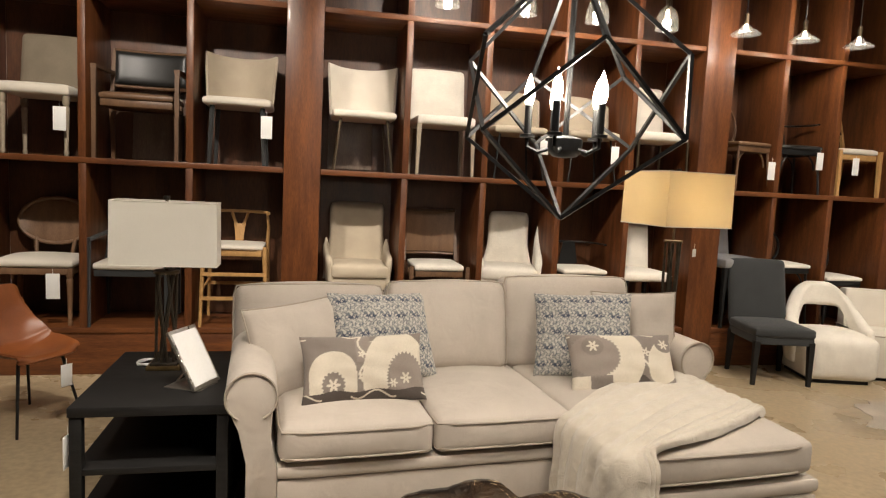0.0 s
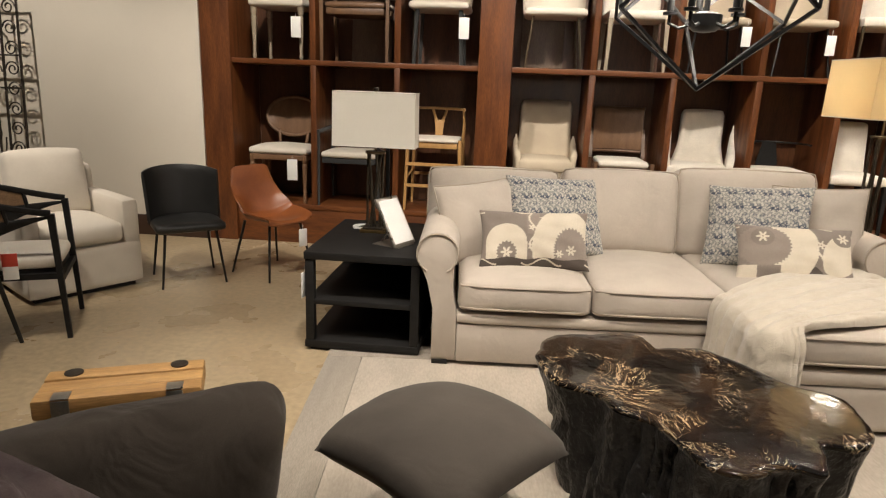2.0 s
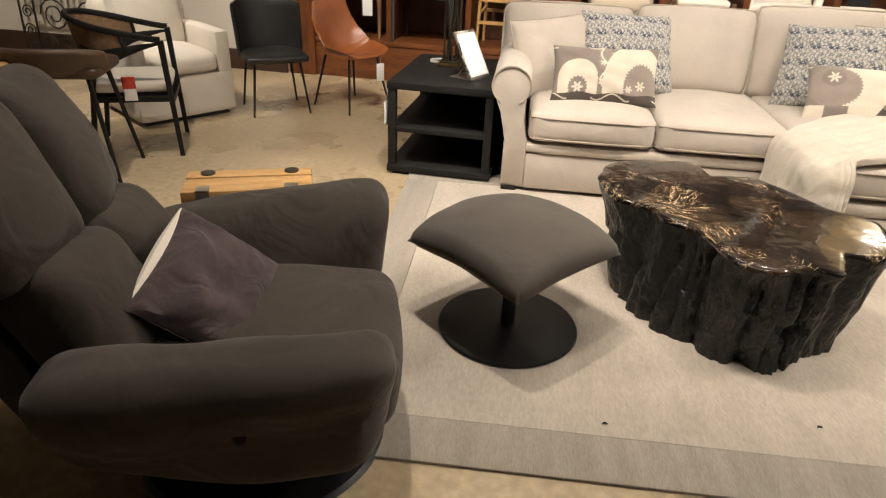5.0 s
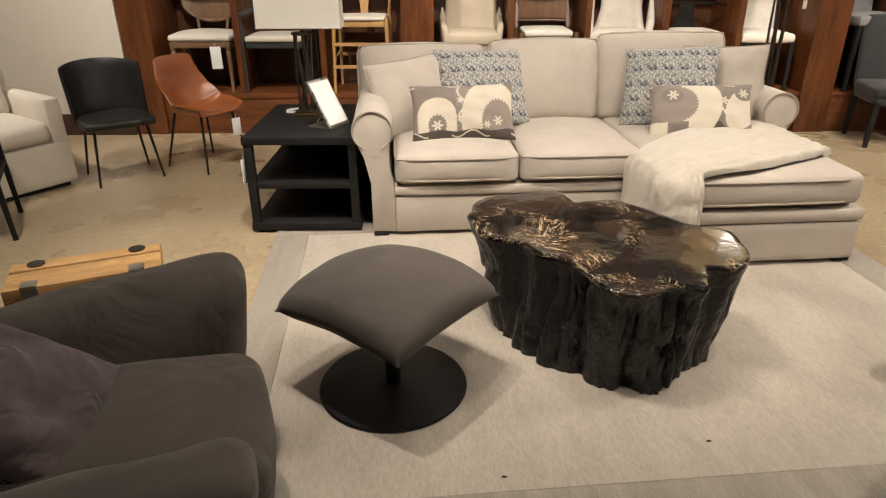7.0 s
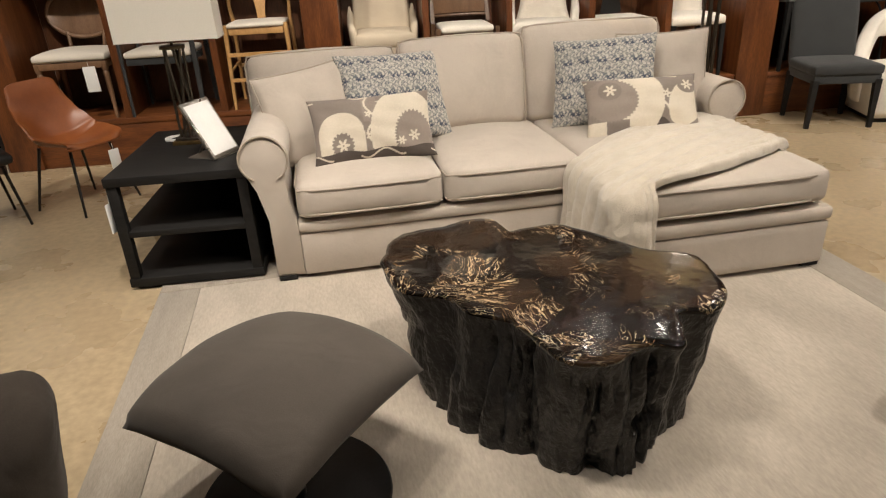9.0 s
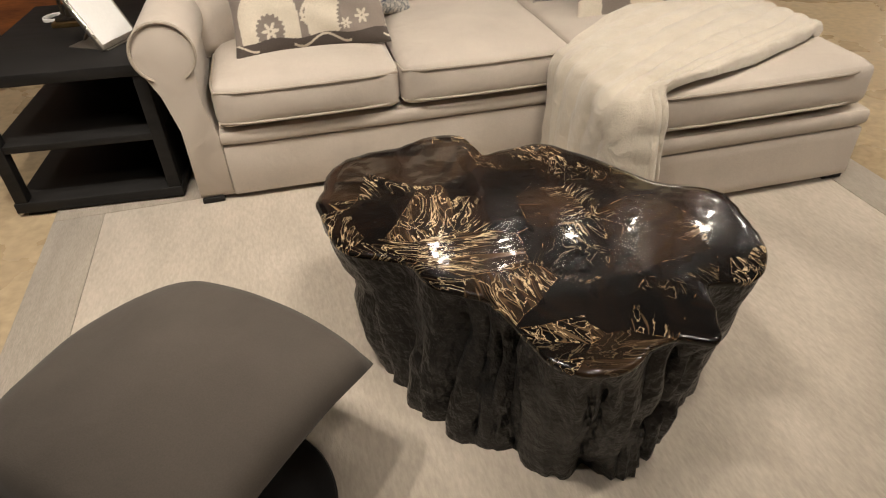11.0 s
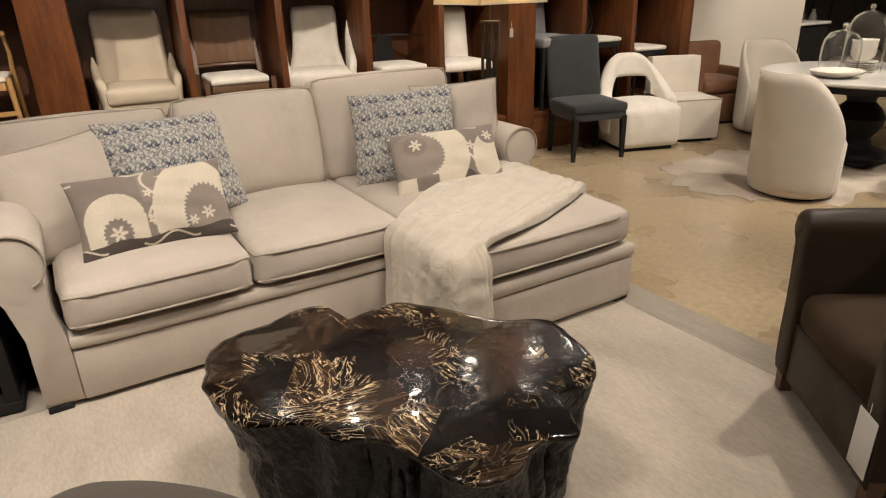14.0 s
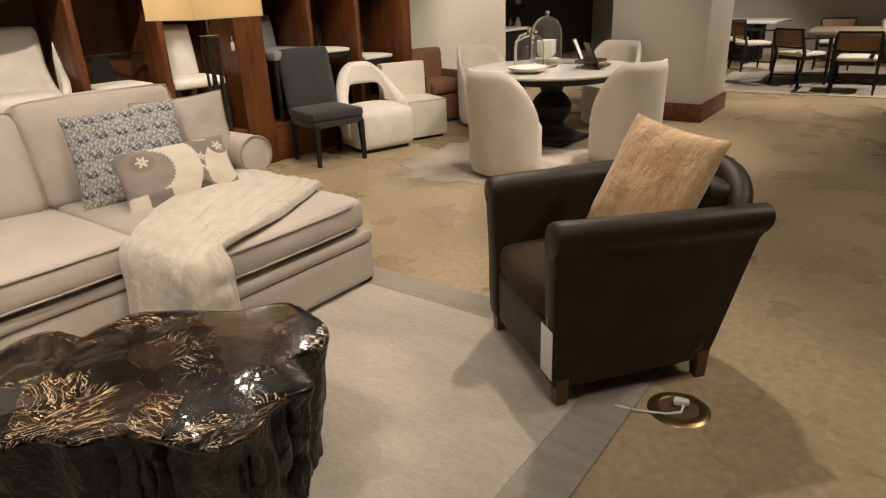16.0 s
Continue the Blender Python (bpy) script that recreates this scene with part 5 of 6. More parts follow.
tagged(bent_chair("black_chair", pose(5.0, Y, LOW), "black framed chair with a white seat", M_BLACKM, M_BOUCLE, z=0.62, hoop=True, top=0.95), group=G)
tagged(bent_chair("black_chair", pose(5.64, Y, LOW), "black framed chair with a white seat", M_BLACKM, M_BOUCLE, z=0.50, hoop=True, top=0.9), group=G)
board(-1.04, MID + 0.02)
board(0.62, MID + 0.02)
for x, z, s in ((-1.60, MID + 0.40, 1.1), (-0.09, MID + 0.43, 1.1), (2.28, MID + 0.42, 1.0), (2.96, MID + 0.37, 1.0), (4.60, MID + 0.32, 1.05), (5.13, MID + 0.44, 1.05), (5.55, MID + 0.41, 1.05), (-1.66, LOW + 0.46, 1.2)):
    tag(pose(x, SY - 0.012, z, 0, 0, 6), s)
tag(pose(2.94, 1.17, 1.30, 0, 0, 20), 0.45)

tag(pose(-0.762, 0.11, 0.50, 0, 0, 80), 0.95)

# ---- chairs before the left wall ----
shell_chair("dining_chair", pose(-2.06, 1.24, 0, 0, 0, 38), "black leather shell dining chair on thin metal legs", M_BLACKL, M_BLACKM, w=0.50, d=0.46, z=0.47, top=0.86, span=60, drop=0.03)


def bucket_chair(name, m, label, material, leg_mat):
    """One leather shell from the seat's lip to the top of the back, on thin splayed legs."""
    t = thing(name, m, label, "chair")
    prof = [(-0.25, 0.445), (-0.22, 0.462), (-0.08, 0.445), (0.07, 0.435), (0.155, 0.475), (0.20, 0.57), (0.235, 0.70), (0.265, 0.855)]
    wide = [0.40, 0.44, 0.49, 0.50, 0.49, 0.46, 0.42, 0.36]

    def fn(u, v):
        s = min(v * 7, 6.999)
        k, f = int(s), s - int(s)
        f = f * f * (3 - 2 * f) * 0.4 + f * 0.6
        y, z = prof[k][0] + (prof[k + 1][0] - prof[k][0]) * f, prof[k][1] + (prof[k + 1][1] - prof[k][1]) * f
        w = wide[k] + (wide[k + 1] - wide[k]) * f
        e = abs(2 * u - 1)
        hug = math.sin(min(1, v * 1.15) * math.pi) ** 1.2
        edge = 0.03 * e ** 6
        return ((u - 0.5) * w, y - 0.11 * hug * e ** 2.4 * min(1, max(0, v - 0.35) * 4) + (edge if v < 0.1 else 0), z + 0.085 * hug * e ** 2.6 - (edge if v > 0.9 else 0))
    part("shell", sheet(fn, 22, 30, 0.022), material, t, sharp=75)
    legs(t, 0.30, 0.30, 0.43, leg_mat, 0.011, 0.75, 0.08, square=False)
    return t


bucket_chair("dining_chair", pose(-1.50, 1.56, 0, 0, 0, 60), "cognac leather bucket dining chair on thin black legs", M_COGNAC, M_BLACKM)
tag(pose(-1.20, 1.42, 0.44, 0, 0, 50), 0.9)


def lounge(name, m, label, material, w, d, z, top, arm_h, arm_w, pillow=True):
    t = thing(name, m, label, "armchair")
    part("base", rbox(w, d, z - 0.14, 0.03, 8, at=pose(0, 0, 0.03)), material, t)
    part("plinth", boxed(-w / 2 + 0.05, w / 2 - 0.05, -d / 2 + 0.05, d / 2 - 0.05, 0, 0.035), M_BLACKW, t)
    part("seat_cushion", rbox(w - 2 * arm_w, d - 0.12, 0.15, 0.05, 10, top=0.04, front=0.015, at=pose(0, -0.07, z - 0.11)), material, t)
    for sx in (-1, 1):
        part("arm", rbox(arm_w, d - 0.02, arm_h - 0.05, 0.026, 8, top=0.01, at=pose(sx * (w / 2 - arm_w / 2), 0, 0.04)), material, t)
    part("back", rbox(w - 0.04, 0.16, top - 0.10, 0.06, 8, at=pose(0, d / 2 - 0.08, 0.05, -4)), material, t)
    if pillow:
        part("back_cushion", rbox(w - 2 * arm_w - 0.01, 0.20, top - z + 0.06, 0.05, 12, front=0.05, top=0.02, at=pose(0, d / 2 - 0.22, z + 0.01, -12)), material, t)
    return t


lounge("swivel_armchair", pose(-2.86, 0.94, 0, 0, 0, 56), "white upholstered swivel armchair before the cream wall", M_CREAM, 0.78, 0.80, 0.46, 0.90, 0.66, 0.12)

# ---- iron grille ----
gr = thing("iron_grille", pose(-4.70, 2.2, 0, -3), "black wrought iron scroll grille leaning towards the wall", "grille")
GW, GH = 0.60, 2.2
for x in (-GW, -GW + 0.17, GW - 0.17, GW):
    part("upright", beamed((x, 0, 0), (x, 0, GH), 0.018, 0.014), M_IRON, gr)
for z in (0.01, 0.65, 1.37, 1.66, GH - 0.01):
    part("rail", beamed((-GW, 0, z), (GW, 0, z), 0.018, 0.014), M_IRON, gr)


def scroll(cx, cz, r, s, turns=1.6):
    return [(cx + s * r * (1 - q * 0.75) * math.cos(q * turns * math.tau), 0, cz + r * (1 - q * 0.75) * math.sin(q * turns * math.tau)) for q in np.linspace(0, 1, 26)]


for s in (-1, 1):
    for k in range(12):
        z = 0.10 + k * 0.18
        part("scroll", tubed(scroll(s * (GW - 0.085), z, 0.07, s if k % 2 else -s), 0.007, 6), M_IRON, gr)
    for cx, cz, r in ((0.20, 0.44, 0.17), (0.10, 0.16, 0.10), (0.31, 0.15, 0.10), (0.10, 1.51, 0.095), (0.31, 1.51, 0.10), (0.2, 1.92, 0.18)):
        part("scroll", tubed(scroll(s * cx, cz, r, s, 2.0), 0.008, 6), M_IRON, gr)
for i in range(6):
    x = -0.33 + i * 0.132
    part("baluster", lathe([(0.007, 0.65), (0.008, 0.86), (0.02, 0.95), (0.013, 1.02), (0.009, 1.10), (0.009, 1.27), (0.018, 1.31), (0.007, 1.37)], 10, at=pose(x, 0, 0)), M_IRON, gr)
    part("spear", tubed(arc((x, 0, 0.92), 0.06, 180, 360, 10, "y", 0.22), 0.007, 6), M_IRON, gr)

# ---- counter stools and table ----


def barrel(u, v, tip=0.755, high=0.885, low=0.60):
    """A back that runs from arm tip to arm tip, rising towards its middle; v from its lower to its upper edge."""
    q = 2 * u - 1
    e = abs(q)
    if e > 0.62:
        k = (e - 0.62) / 0.38
        x, y = math.copysign(0.262 - 0.012 * k, q), 0.03 - 0.25 * k
    else:
        a = q / 0.62 * math.pi / 2
        x, y = 0.262 * math.sin(a), 0.03 + 0.25 * math.cos(a)
    back = (y + 0.22) / 0.50
    z1 = tip + (high - tip) * back ** 1.2
    z0 = tip - 0.03 - (tip - 0.03 - low) * min(1, back * 1.5) ** 1.3
    return (x * (1 + 0.05 * v), y + 0.06 * v * back, z0 + (z1 - z0) * v)


def cane_chair(m):
    t = thing("dining_armchair", m, "black wooden armchair with a cane barrel back and pale seat", "armchair")
    seat_pad(t, 0.47, 0.46, 0.42, 0.075, M_CREAM, 0.03, 0.016, frame=M_BLACKW)
    for sx in (-1, 1):
        part("leg", beamed((sx * 0.252, -0.22, 0.75), (sx * 0.262, -0.25, 0), 0.036, 0.036, 0.75), M_BLACKW, t)
        part("leg", beamed((sx * 0.21, 0.19, 0.66), (sx * 0.25, 0.29, 0), 0.036, 0.036, 0.75), M_BLACKW, t)
        part("side_rail", beamed((sx * 0.252, -0.22, 0.385), (sx * 0.225, 0.2, 0.385), 0.03, 0.034), M_BLACKW, t)
    part("front_rail", beamed((-0.255, -0.232, 0.36), (0.255, -0.232, 0.36), 0.03, 0.034), M_BLACKW, t)
    part("back_band", sheet(lambda u, v: barrel(u, v * 0.42), 40, 4, 0.020), M_BLACKW, t, sharp=70)
    part("top_rail", tubed([barrel(i / 40, 1.0) for i in range(41)], 0.015, 8, flat=1.3), M_BLACKW, t)
    part("cane", sheet(lambda u, v: barrel(0.16 + 0.68 * u, 0.40 + 0.58 * v), 32, 4, 0.007), M_CANE, t, "woven tan cane")
    for u in (0.155, 0.845):
        part("upright", tubed([barrel(u, 0.3), barrel(u, 1.0)], 0.012, 8), M_BLACKW, t)
    return t


cane_chair(pose(-2.51, 0.10, 0, 0, 0, 118))
tag(pose(-2.37, -0.16, 0.57, 0, 0, 30), 0.95, True)
M_SADDLE = mat("saddle_leather", (0.088, 0.052, 0.030), (0.060, 0.035, 0.020), scale=6, fine=190, rough=0.5, bump=0.14, dist=0.001)
b = shell_chair("counter_stool", pose(-2.56, -0.47, 0, 0, 0, 200), "brown leather stool with a low rounded back", M_SADDLE, M_BLACKM, w=0.54, d=0.44, z=0.68, top=0.80, span=80, drop=0.04, leg_r=0.016, splay=0.09)
b["category"] = "stool"
tb = thing("dining_table", pose(-3.15, -1.08, 0), "round rustic wood table on a dark pedestal", "table")
part("tabletop", lathe([(0, 0.69), (0.60, 0.69), (0.62, 0.70), (0.62, 0.722), (0.605, 0.73), (0, 0.73)], 48), M_TRUNK, tb)
part("pedestal", lathe([(0, 0), (0.30, 0), (0.30, 0.02), (0.06, 0.05), (0.05, 0.64), (0.2, 0.69), (0, 0.69)], 24), M_BLACKM, tb)

# ---- pine chest ----
TRK = pose(-0.965, -1.335, 0.0, 0, 0, 23)
tk = thing("pine_chest", TRK, "honey pine chest with dark metal straps on concrete", "chest")
part("body", boxed(-0.26, 0.26, -0.12, 0.12, 0.0, 0.395, 0.008), M_WALNUT, tk)
for i in range(3):
    part("lid_plank", boxed(-0.27, 0.27, -0.125 + i * 0.0842, -0.125 + i * 0.0842 + 0.081, 0.397, 0.47 - 0.004 * (i % 2), 0.01), M_TRUNK, tk)
for x in (-0.18, 0.18):
    s = part("strap", boxed(x - 0.028, x + 0.028, -0.131, -0.126, 0.32, 0.465, 0.002), M_SILVER, tk)
    part("strap_top", boxed(x - 0.028, x + 0.028, -0.129, -0.075, 0.4705, 0.475, 0.002), M_SILVER, tk)
    part("hinge", lathe([(0, 0), (0.032, 0), (0.032, 0.006), (0, 0.008)], 16, at=pose(x, 0.085, 0.469)), M_IRON, tk)

# ---- recliner ----
RM = pose(-0.50, -2.275, 0, 0, 0, 107)
rec = thing("recliner", RM, "charcoal swivel recliner with puffy arms on a disc base", "recliner")
part("base_disc", lathe([(0, 0), (0.385, 0), (0.39, 0.008), (0.375, 0.022), (0.08, 0.03), (0, 0.032)], 64, at=pose(0, -0.02, 0)), M_BLACKM, rec)
part("stem", lathe([(0, 0.03), (0.06, 0.03), (0.06, 0.14), (0.2, 0.17), (0, 0.17)], 24), M_BLACKM, rec)
part("under_frame", rbox(0.70, 0.74, 0.22, 0.10, 10, bottom=0.03, front=0.02, at=pose(0, 0.03, 0.14)), M_CHARC, rec)
part("seat", rbox(0.57, 0.74, 0.26, 0.07, 14, top=0.035, front=0.03, at=pose(0, -0.055, 0.225, 4), rough=0.007), M_CHARC, rec, sharp=80)


def puffy_arm(s):
    """A fat padded arm: flat-topped, flaring outwards, its front cut square, lower towards the back."""
    bm = rbox(0.235, 0.84, 0.40, 0.085, 18, top=0.012, side=0.02, front=0.018, bottom=0.02, rough=0.012, seed=s * 3)
    for v in bm.verts:
        f = (v.co.y + 0.42) / 0.84
        up = v.co.z / 0.40
        v.co.x += s * (0.13 * (up - 0.35) - 0.05 * f + 0.012 * math.sin(up * 7 + f * 4))
        v.co.z += (0.035 * (1 - f) ** 2 - 0.06 * max(0, f) ** 1.3) * up + (0.02 - 0.06 * math.sin(math.pi * min(1, max(0, f)))) * (1 - up)
        v.co.y += 0.05 * (1 - up) * (1 - f) - 0.01 * up
    bmesh.ops.transform(bm, matrix=pose(s * 0.395, 0.0, 0.25), verts=bm.verts)
    return bm


for s in (-1, 1):
    part("arm", puffy_arm(s), M_CHARC, rec, sharp=80)
part("arm_button", lathe([(0, 0), (0.016, 0), (0.016, 0.006), (0, 0.008)], 16, at=pose(-0.535, -0.08, 0.475, 0, -72)), M_IRON, rec, "small dark lever button")
for s in (-1, 1):
    part("lumbar_pad", rbox(0.335, 0.22, 0.38, 0.075, 14, front=0.03, top=0.01, at=pose(s * 0.165, 0.27, 0.40, -27, 0, s * 6), rough=0.011, seed=s), M_CHARC, rec, sharp=80)
    part("shoulder_pad", rbox(0.345, 0.18, 0.44, 0.075, 14, front=0.035, top=0.01, at=pose(s * 0.172, 0.445, 0.70, -24, 0, s * 10), rough=0.013, seed=s + 7), M_CHARC, rec, sharp=80)
part("back_shell", rbox(0.68, 0.10, 0.80, 0.05, 10, rear=0.05, at=pose(0, 0.43, 0.28, -24)), M_CHARC, rec)
VM, VW, VH = leaning((-0.715, -2.17, 0.715), (-0.465, -2.075, 0.505), (-0.675, -2.575, 0.635))
vp = cushion("velvet_pillow", VM, VW, VH, 0.15, M_VELVET, "aubergine velvet pillow with a pale edge on the recliner", seed=21, wave=0.012)
part("back_cover", sheet(lambda u, v: ((u - 0.5) * VW * 0.93, 0.012 + 0.066 * (max(0, (1 - (2 * u - 1) ** 2) * (1 - (2 * v - 1) ** 2))) ** 0.42, (v - 0.5) * VH * 0.93), 14, 14, 0.006), M_CREAM, vp, "pale linen back")
part("edge_band", tubed([(x, 0.008, z) for x, _, z in rim_line(VW, VH, 0.06)[42:57]], [0.004 + 0.020 * math.sin(math.pi * k / 13) for k in range(14)], 8), M_CREAM, vp, "pale linen edge")

# ---- leather club chair ----
CM = pose(2.748, -1.738, 0, 0, 0, 237.5)
club = thing("club_chair", CM, "dark brown leather club chair with rolled arms on wooden feet", "armchair")
for x in (-0.32, 0.32):
    for y in (-0.322, 0.315):
        part("foot", beamed((x, y, 0.13), (x, y, 0.0), 0.054, 0.054, 0.8), M_WALNUT, club, "brown wooden foot")


def club_arm(s):
    """One arm: an upright padded panel that leans back and outwards, under a fat roll that overhangs it."""
    bm = bmesh.new()
    rings = []
    stations = [(0.0, 0.86), (0.006, 0.95), (0.02, 0.99), (0.035, 1.0)] + [(0.035 + 0.965 * k / 12, 1.0) for k in range(1, 13)]
    for f, k in stations:
        prof = [(-0.055, 0.092), (-0.055, 0.30), (-0.055, 0.50), (-0.052, 0.64)]
        for i in range(15):
            a = radians(185 - 235 * i / 14)
            prof.append((0.004 + 0.062 * math.cos(a), 0.714 - 0.012 * f + 0.060 * math.sin(a)))
        prof += [(0.032, 0.63), (0.030, 0.52), (0.030, 0.36), (0.030, 0.20), (0.026, 0.092)]
        ring = []
        for o, z in prof:
            up = (z - 0.115) / 0.6
            o, z = -0.008 + (o + 0.008) * k, 0.44 + (z - 0.44) * (0.5 + 0.5 * k)
            ring.append(bm.verts.new((s * (0.318 + 0.075 * f * up + o), -0.362 + (0.70 + 0.12 * up) * f - 0.012 * up * (1 - f), z)))
        rings.append(ring)
    n = len(rings[0])
    for a, b in zip(rings, rings[1:]):
        for i in range(n):
            bm.faces.new((a[i], a[(i + 1) % n], b[(i + 1) % n], b[i]))
    bm.faces.new(rings[0])
    bm.faces.new(rings[-1])
    return bm


part("front_panel", rbox(0.56, 0.045, 0.25, 0.015, 8, front=0.006, at=pose(0, -0.33, 0.09)), M_BROWNL, club)
for s in (-1, 1):
    arm = part("arm", club_arm(s), M_BROWNL, club, sharp=65)
    part("welt", tubed([(s * (0.345 + 0.004 * math.sin(k)), -0.356 - 0.012 * k / 8, 0.13 + 0.53 * k / 8) for k in range(9)], 0.006, 6), M_BROWNL, arm)
part("seat_cushion", rbox(0.53, 0.60, 0.155, 0.05, 12, top=0.035, front=0.02, at=pose(0, -0.055, 0.325)), M_BROWNF, club)
part("seat_deck", rbox(0.56, 0.62, 0.22, 0.02, 6, at=pose(0, 0.0, 0.11)), M_BROWNL, club)


def club_back(u, v):
    a = radians(-62 + 124 * u)
    e = abs(u - 0.5) * 2
    zt = 0.83 - 0.12 * e ** 2.4
    return (0.41 * math.sin(a) * (0.92 + 0.08 * v), 0.08 + 0.30 * math.cos(a) + 0.15 * v, 0.115 + (zt - 0.115) * v)


part("backrest", sheet(club_back, 24, 14, 0.12), M_BROWNL, club, sharp=70)
part("back_roll", tubed([(p[0], p[1], p[2]) for p in (club_back(i / 20, 0.97) for i in range(21))], [0.03 + 0.026 * math.sin(math.pi * i / 20) ** 0.5 for i in range(21)], 14), M_BROWNL, club)
part("back_pad", rbox(0.56, 0.18, 0.40, 0.07, 10, front=0.04, at=pose(0, 0.31, 0.42, -16)), M_BROWNL, club)
op = cushion("gold_pillow", pose(0.035, -0.036, 0.03) @ CM @ pose(0.03, 0.16, 0.735, -27, 4, 10), 0.51, 0.52, 0.16, M_ORANGE, "gold crushed velvet pillow on the club chair", seed=31)
tag(CM @ pose(0.30, -0.372, 0.375), 1.25)

# ---- floor outlet ----
out = thing("floor_outlet", pose(2.56, -2.215, 0), "round brass floor outlet cover with a plug", "floor outlet")
part("ring", lathe([(0.075, 0.006), (0.083, 0.01), (0.105, 0.008), (0.118, 0.0), (0.07, 0.0)], 40, close=False), M_BRASS, out)
part("lid", lathe([(0, 0.007), (0.074, 0.007), (0.074, 0.0), (0, 0.0)], 36), M_WALNUT, out, "brown inset lid")
cordp = thing("power_cord", pose(0, 0, 0), "white plug and cord in the floor outlet", "cord")
part("plug", rbox(0.035, 0.06, 0.03, 0.012, 6, at=pose(2.58, -2.215, 0.008, 0, 0, 20)), M_WHITE, cordp)
part("cable", tubed([(2.565, -2.23, 0.022), (2.53, -2.235, 0.012), (2.49, -2.19, 0.008), (2.44, -2.08, 0.007), (2.41, -2.02, 0.018)], 0.005, 8), M_WHITE, cordp)

# ---- chairs before the right bay ----
panel_chair("dining_chair", pose(4.46, 2.16, 0, 0, 0, -11), "slate grey upholstered dining chair on black legs", M_SLATE, M_BLACKW, w=0.55, d=0.54, z=0.50, top=1.08, leg_r=0.026, t_back=0.075, thick=0.09, skirt=True, lean=-13)


def arch_chair(m):
    t = thing("lounge_chair", m, "white boucle lounge chair with an open arched back", "armchair")
    part("base", rbox(0.64, 0.60, 0.40, 0.07, 12, top=0.05, front=0.02, side=0.02, at=pose(0, 0, 0.03)), M_BOUCLE, t)
    part("plinth", boxed(-0.26, 0.26, -0.24, 0.24, 0, 0.04), M_BLACKW, t)

    def fn(u, v):
        a = radians(-8 + 196 * u)
        e = abs(u - 0.5) * 2
        s1, s0 = min(1, max(0, (e - 0.12) / 0.88)), min(1, max(0, (e - 0.30) / 0.62))
        z1 = 0.87 - 0.40 * s1 * s1 * (3 - 2 * s1)
        z0 = 0.645 - 0.50 * s0 * s0 * (3 - 2 * s0)
        return (0.345 * math.cos(a), -0.04 + 0.33 * math.sin(a), z0 + (z1 - z0) * v)
    part("arched_back", sheet(fn, 48, 10, 0.115), M_BOUCLE, t, sharp=80)
    return t


arch_chair(pose(5.11, 2.17, 0, 0, 0, -14))
sl = thing("slipper_chair", pose(5.75, 2.22, 0, 0, 0, -20), "white upholstered block slipper chair with piped edges", "chair")
part("base", rbox(0.56, 0.62, 0.40, 0.02, 8, top=0.01, at=pose(0, 0, 0.03)), M_CREAM, sl)
part("plinth", boxed(-0.24, 0.24, -0.26, 0.26, 0, 0.035), M_BLACKW, sl)
part("back", rbox(0.54, 0.15, 0.38, 0.02, 8, at=pose(0, 0.235, 0.42, -3)), M_CREAM, sl)
part("piping", tubed([(-0.278, -0.308, 0.425), (0.278, -0.308, 0.425), (0.278, 0.308, 0.425), (-0.278, 0.308, 0.425)], 0.006, 6, closed=True), M_PIPE, sl)
lounge("tan_armchair", pose(6.62, 2.66, 0, 0, 0, -12), "tan leather armchair before the cream wall", M_TAN, 0.66, 0.62, 0.46, 0.92, 0.60, 0.07, False)

# ---- round dining set ----
TX, TY = 6.32, 0.73
dt = thing("dining_table", pose(TX, TY, 0), "round white marble dining table on a black turned pedestal", "dining table")
part("tabletop", lathe([(0, 0.725), (0.80, 0.725), (0.84, 0.74), (0.845, 0.752), (0.84, 0.762), (0, 0.762)], 72), M_MARBLE, dt)
part("apron", lathe([(0.0, 0.66), (0.70, 0.66), (0.74, 0.724), (0, 0.724)], 48), M_BLACKW, dt)
part("pedestal", lathe([(0, 0.05), (0.30, 0.05), (0.28, 0.09), (0.16, 0.13), (0.13, 0.20), (0.20, 0.30), (0.215, 0.38), (0.17, 0.46), (0.11, 0.52), (0.13, 0.58), (0.24, 0.66), (0, 0.66)], 36), M_BLACKW, dt)
part("base", rbox(0.62, 0.62, 0.05, 0.02, 6, at=pose(0, 0, 0.008)), M_BLACKW, dt)


def tub_chair(x, y, turn=0, label="cream upholstered tub dining chair at the round table"):
    rz = math.degrees(math.atan2(TY - y, TX - x)) + 90 + turn
    t = thing("tub_chair", pose(x, y, 0, 0, 0, rz), label, "dining chair", "tub chairs round the table")
    part("base", lathe([(0, 0.02), (0.27, 0.02), (0.30, 0.05), (0.30, 0.40), (0.27, 0.45), (0, 0.47)], 36), M_CREAM, t)
    part("plinth", lathe([(0, 0.0), (0.25, 0.0), (0.25, 0.03), (0, 0.03)], 24), M_BLACKW, t)

    def fn(u, v):
        a = radians(-12 + 204 * u)
        e = abs(u - 0.5) * 2
        z1 = 0.92 - 0.44 * max(0, e - 0.42) ** 1.6 * 2.2
        return (0.305 * math.cos(a), 0.305 * math.sin(a) + 0.04 * v * math.sin(a), 0.04 + (max(z1, 0.50) - 0.04) * v)
    part("backrest", sheet(fn, 36, 12, 0.055), M_CREAM, t, sharp=80)
    return t


for x, y, turn in ((5.03, 0.37, -28), (5.91, -0.29, 0), (6.69, 1.88, 0), (7.42, 0.65, 0)):
    tub_chair(x, y, turn)

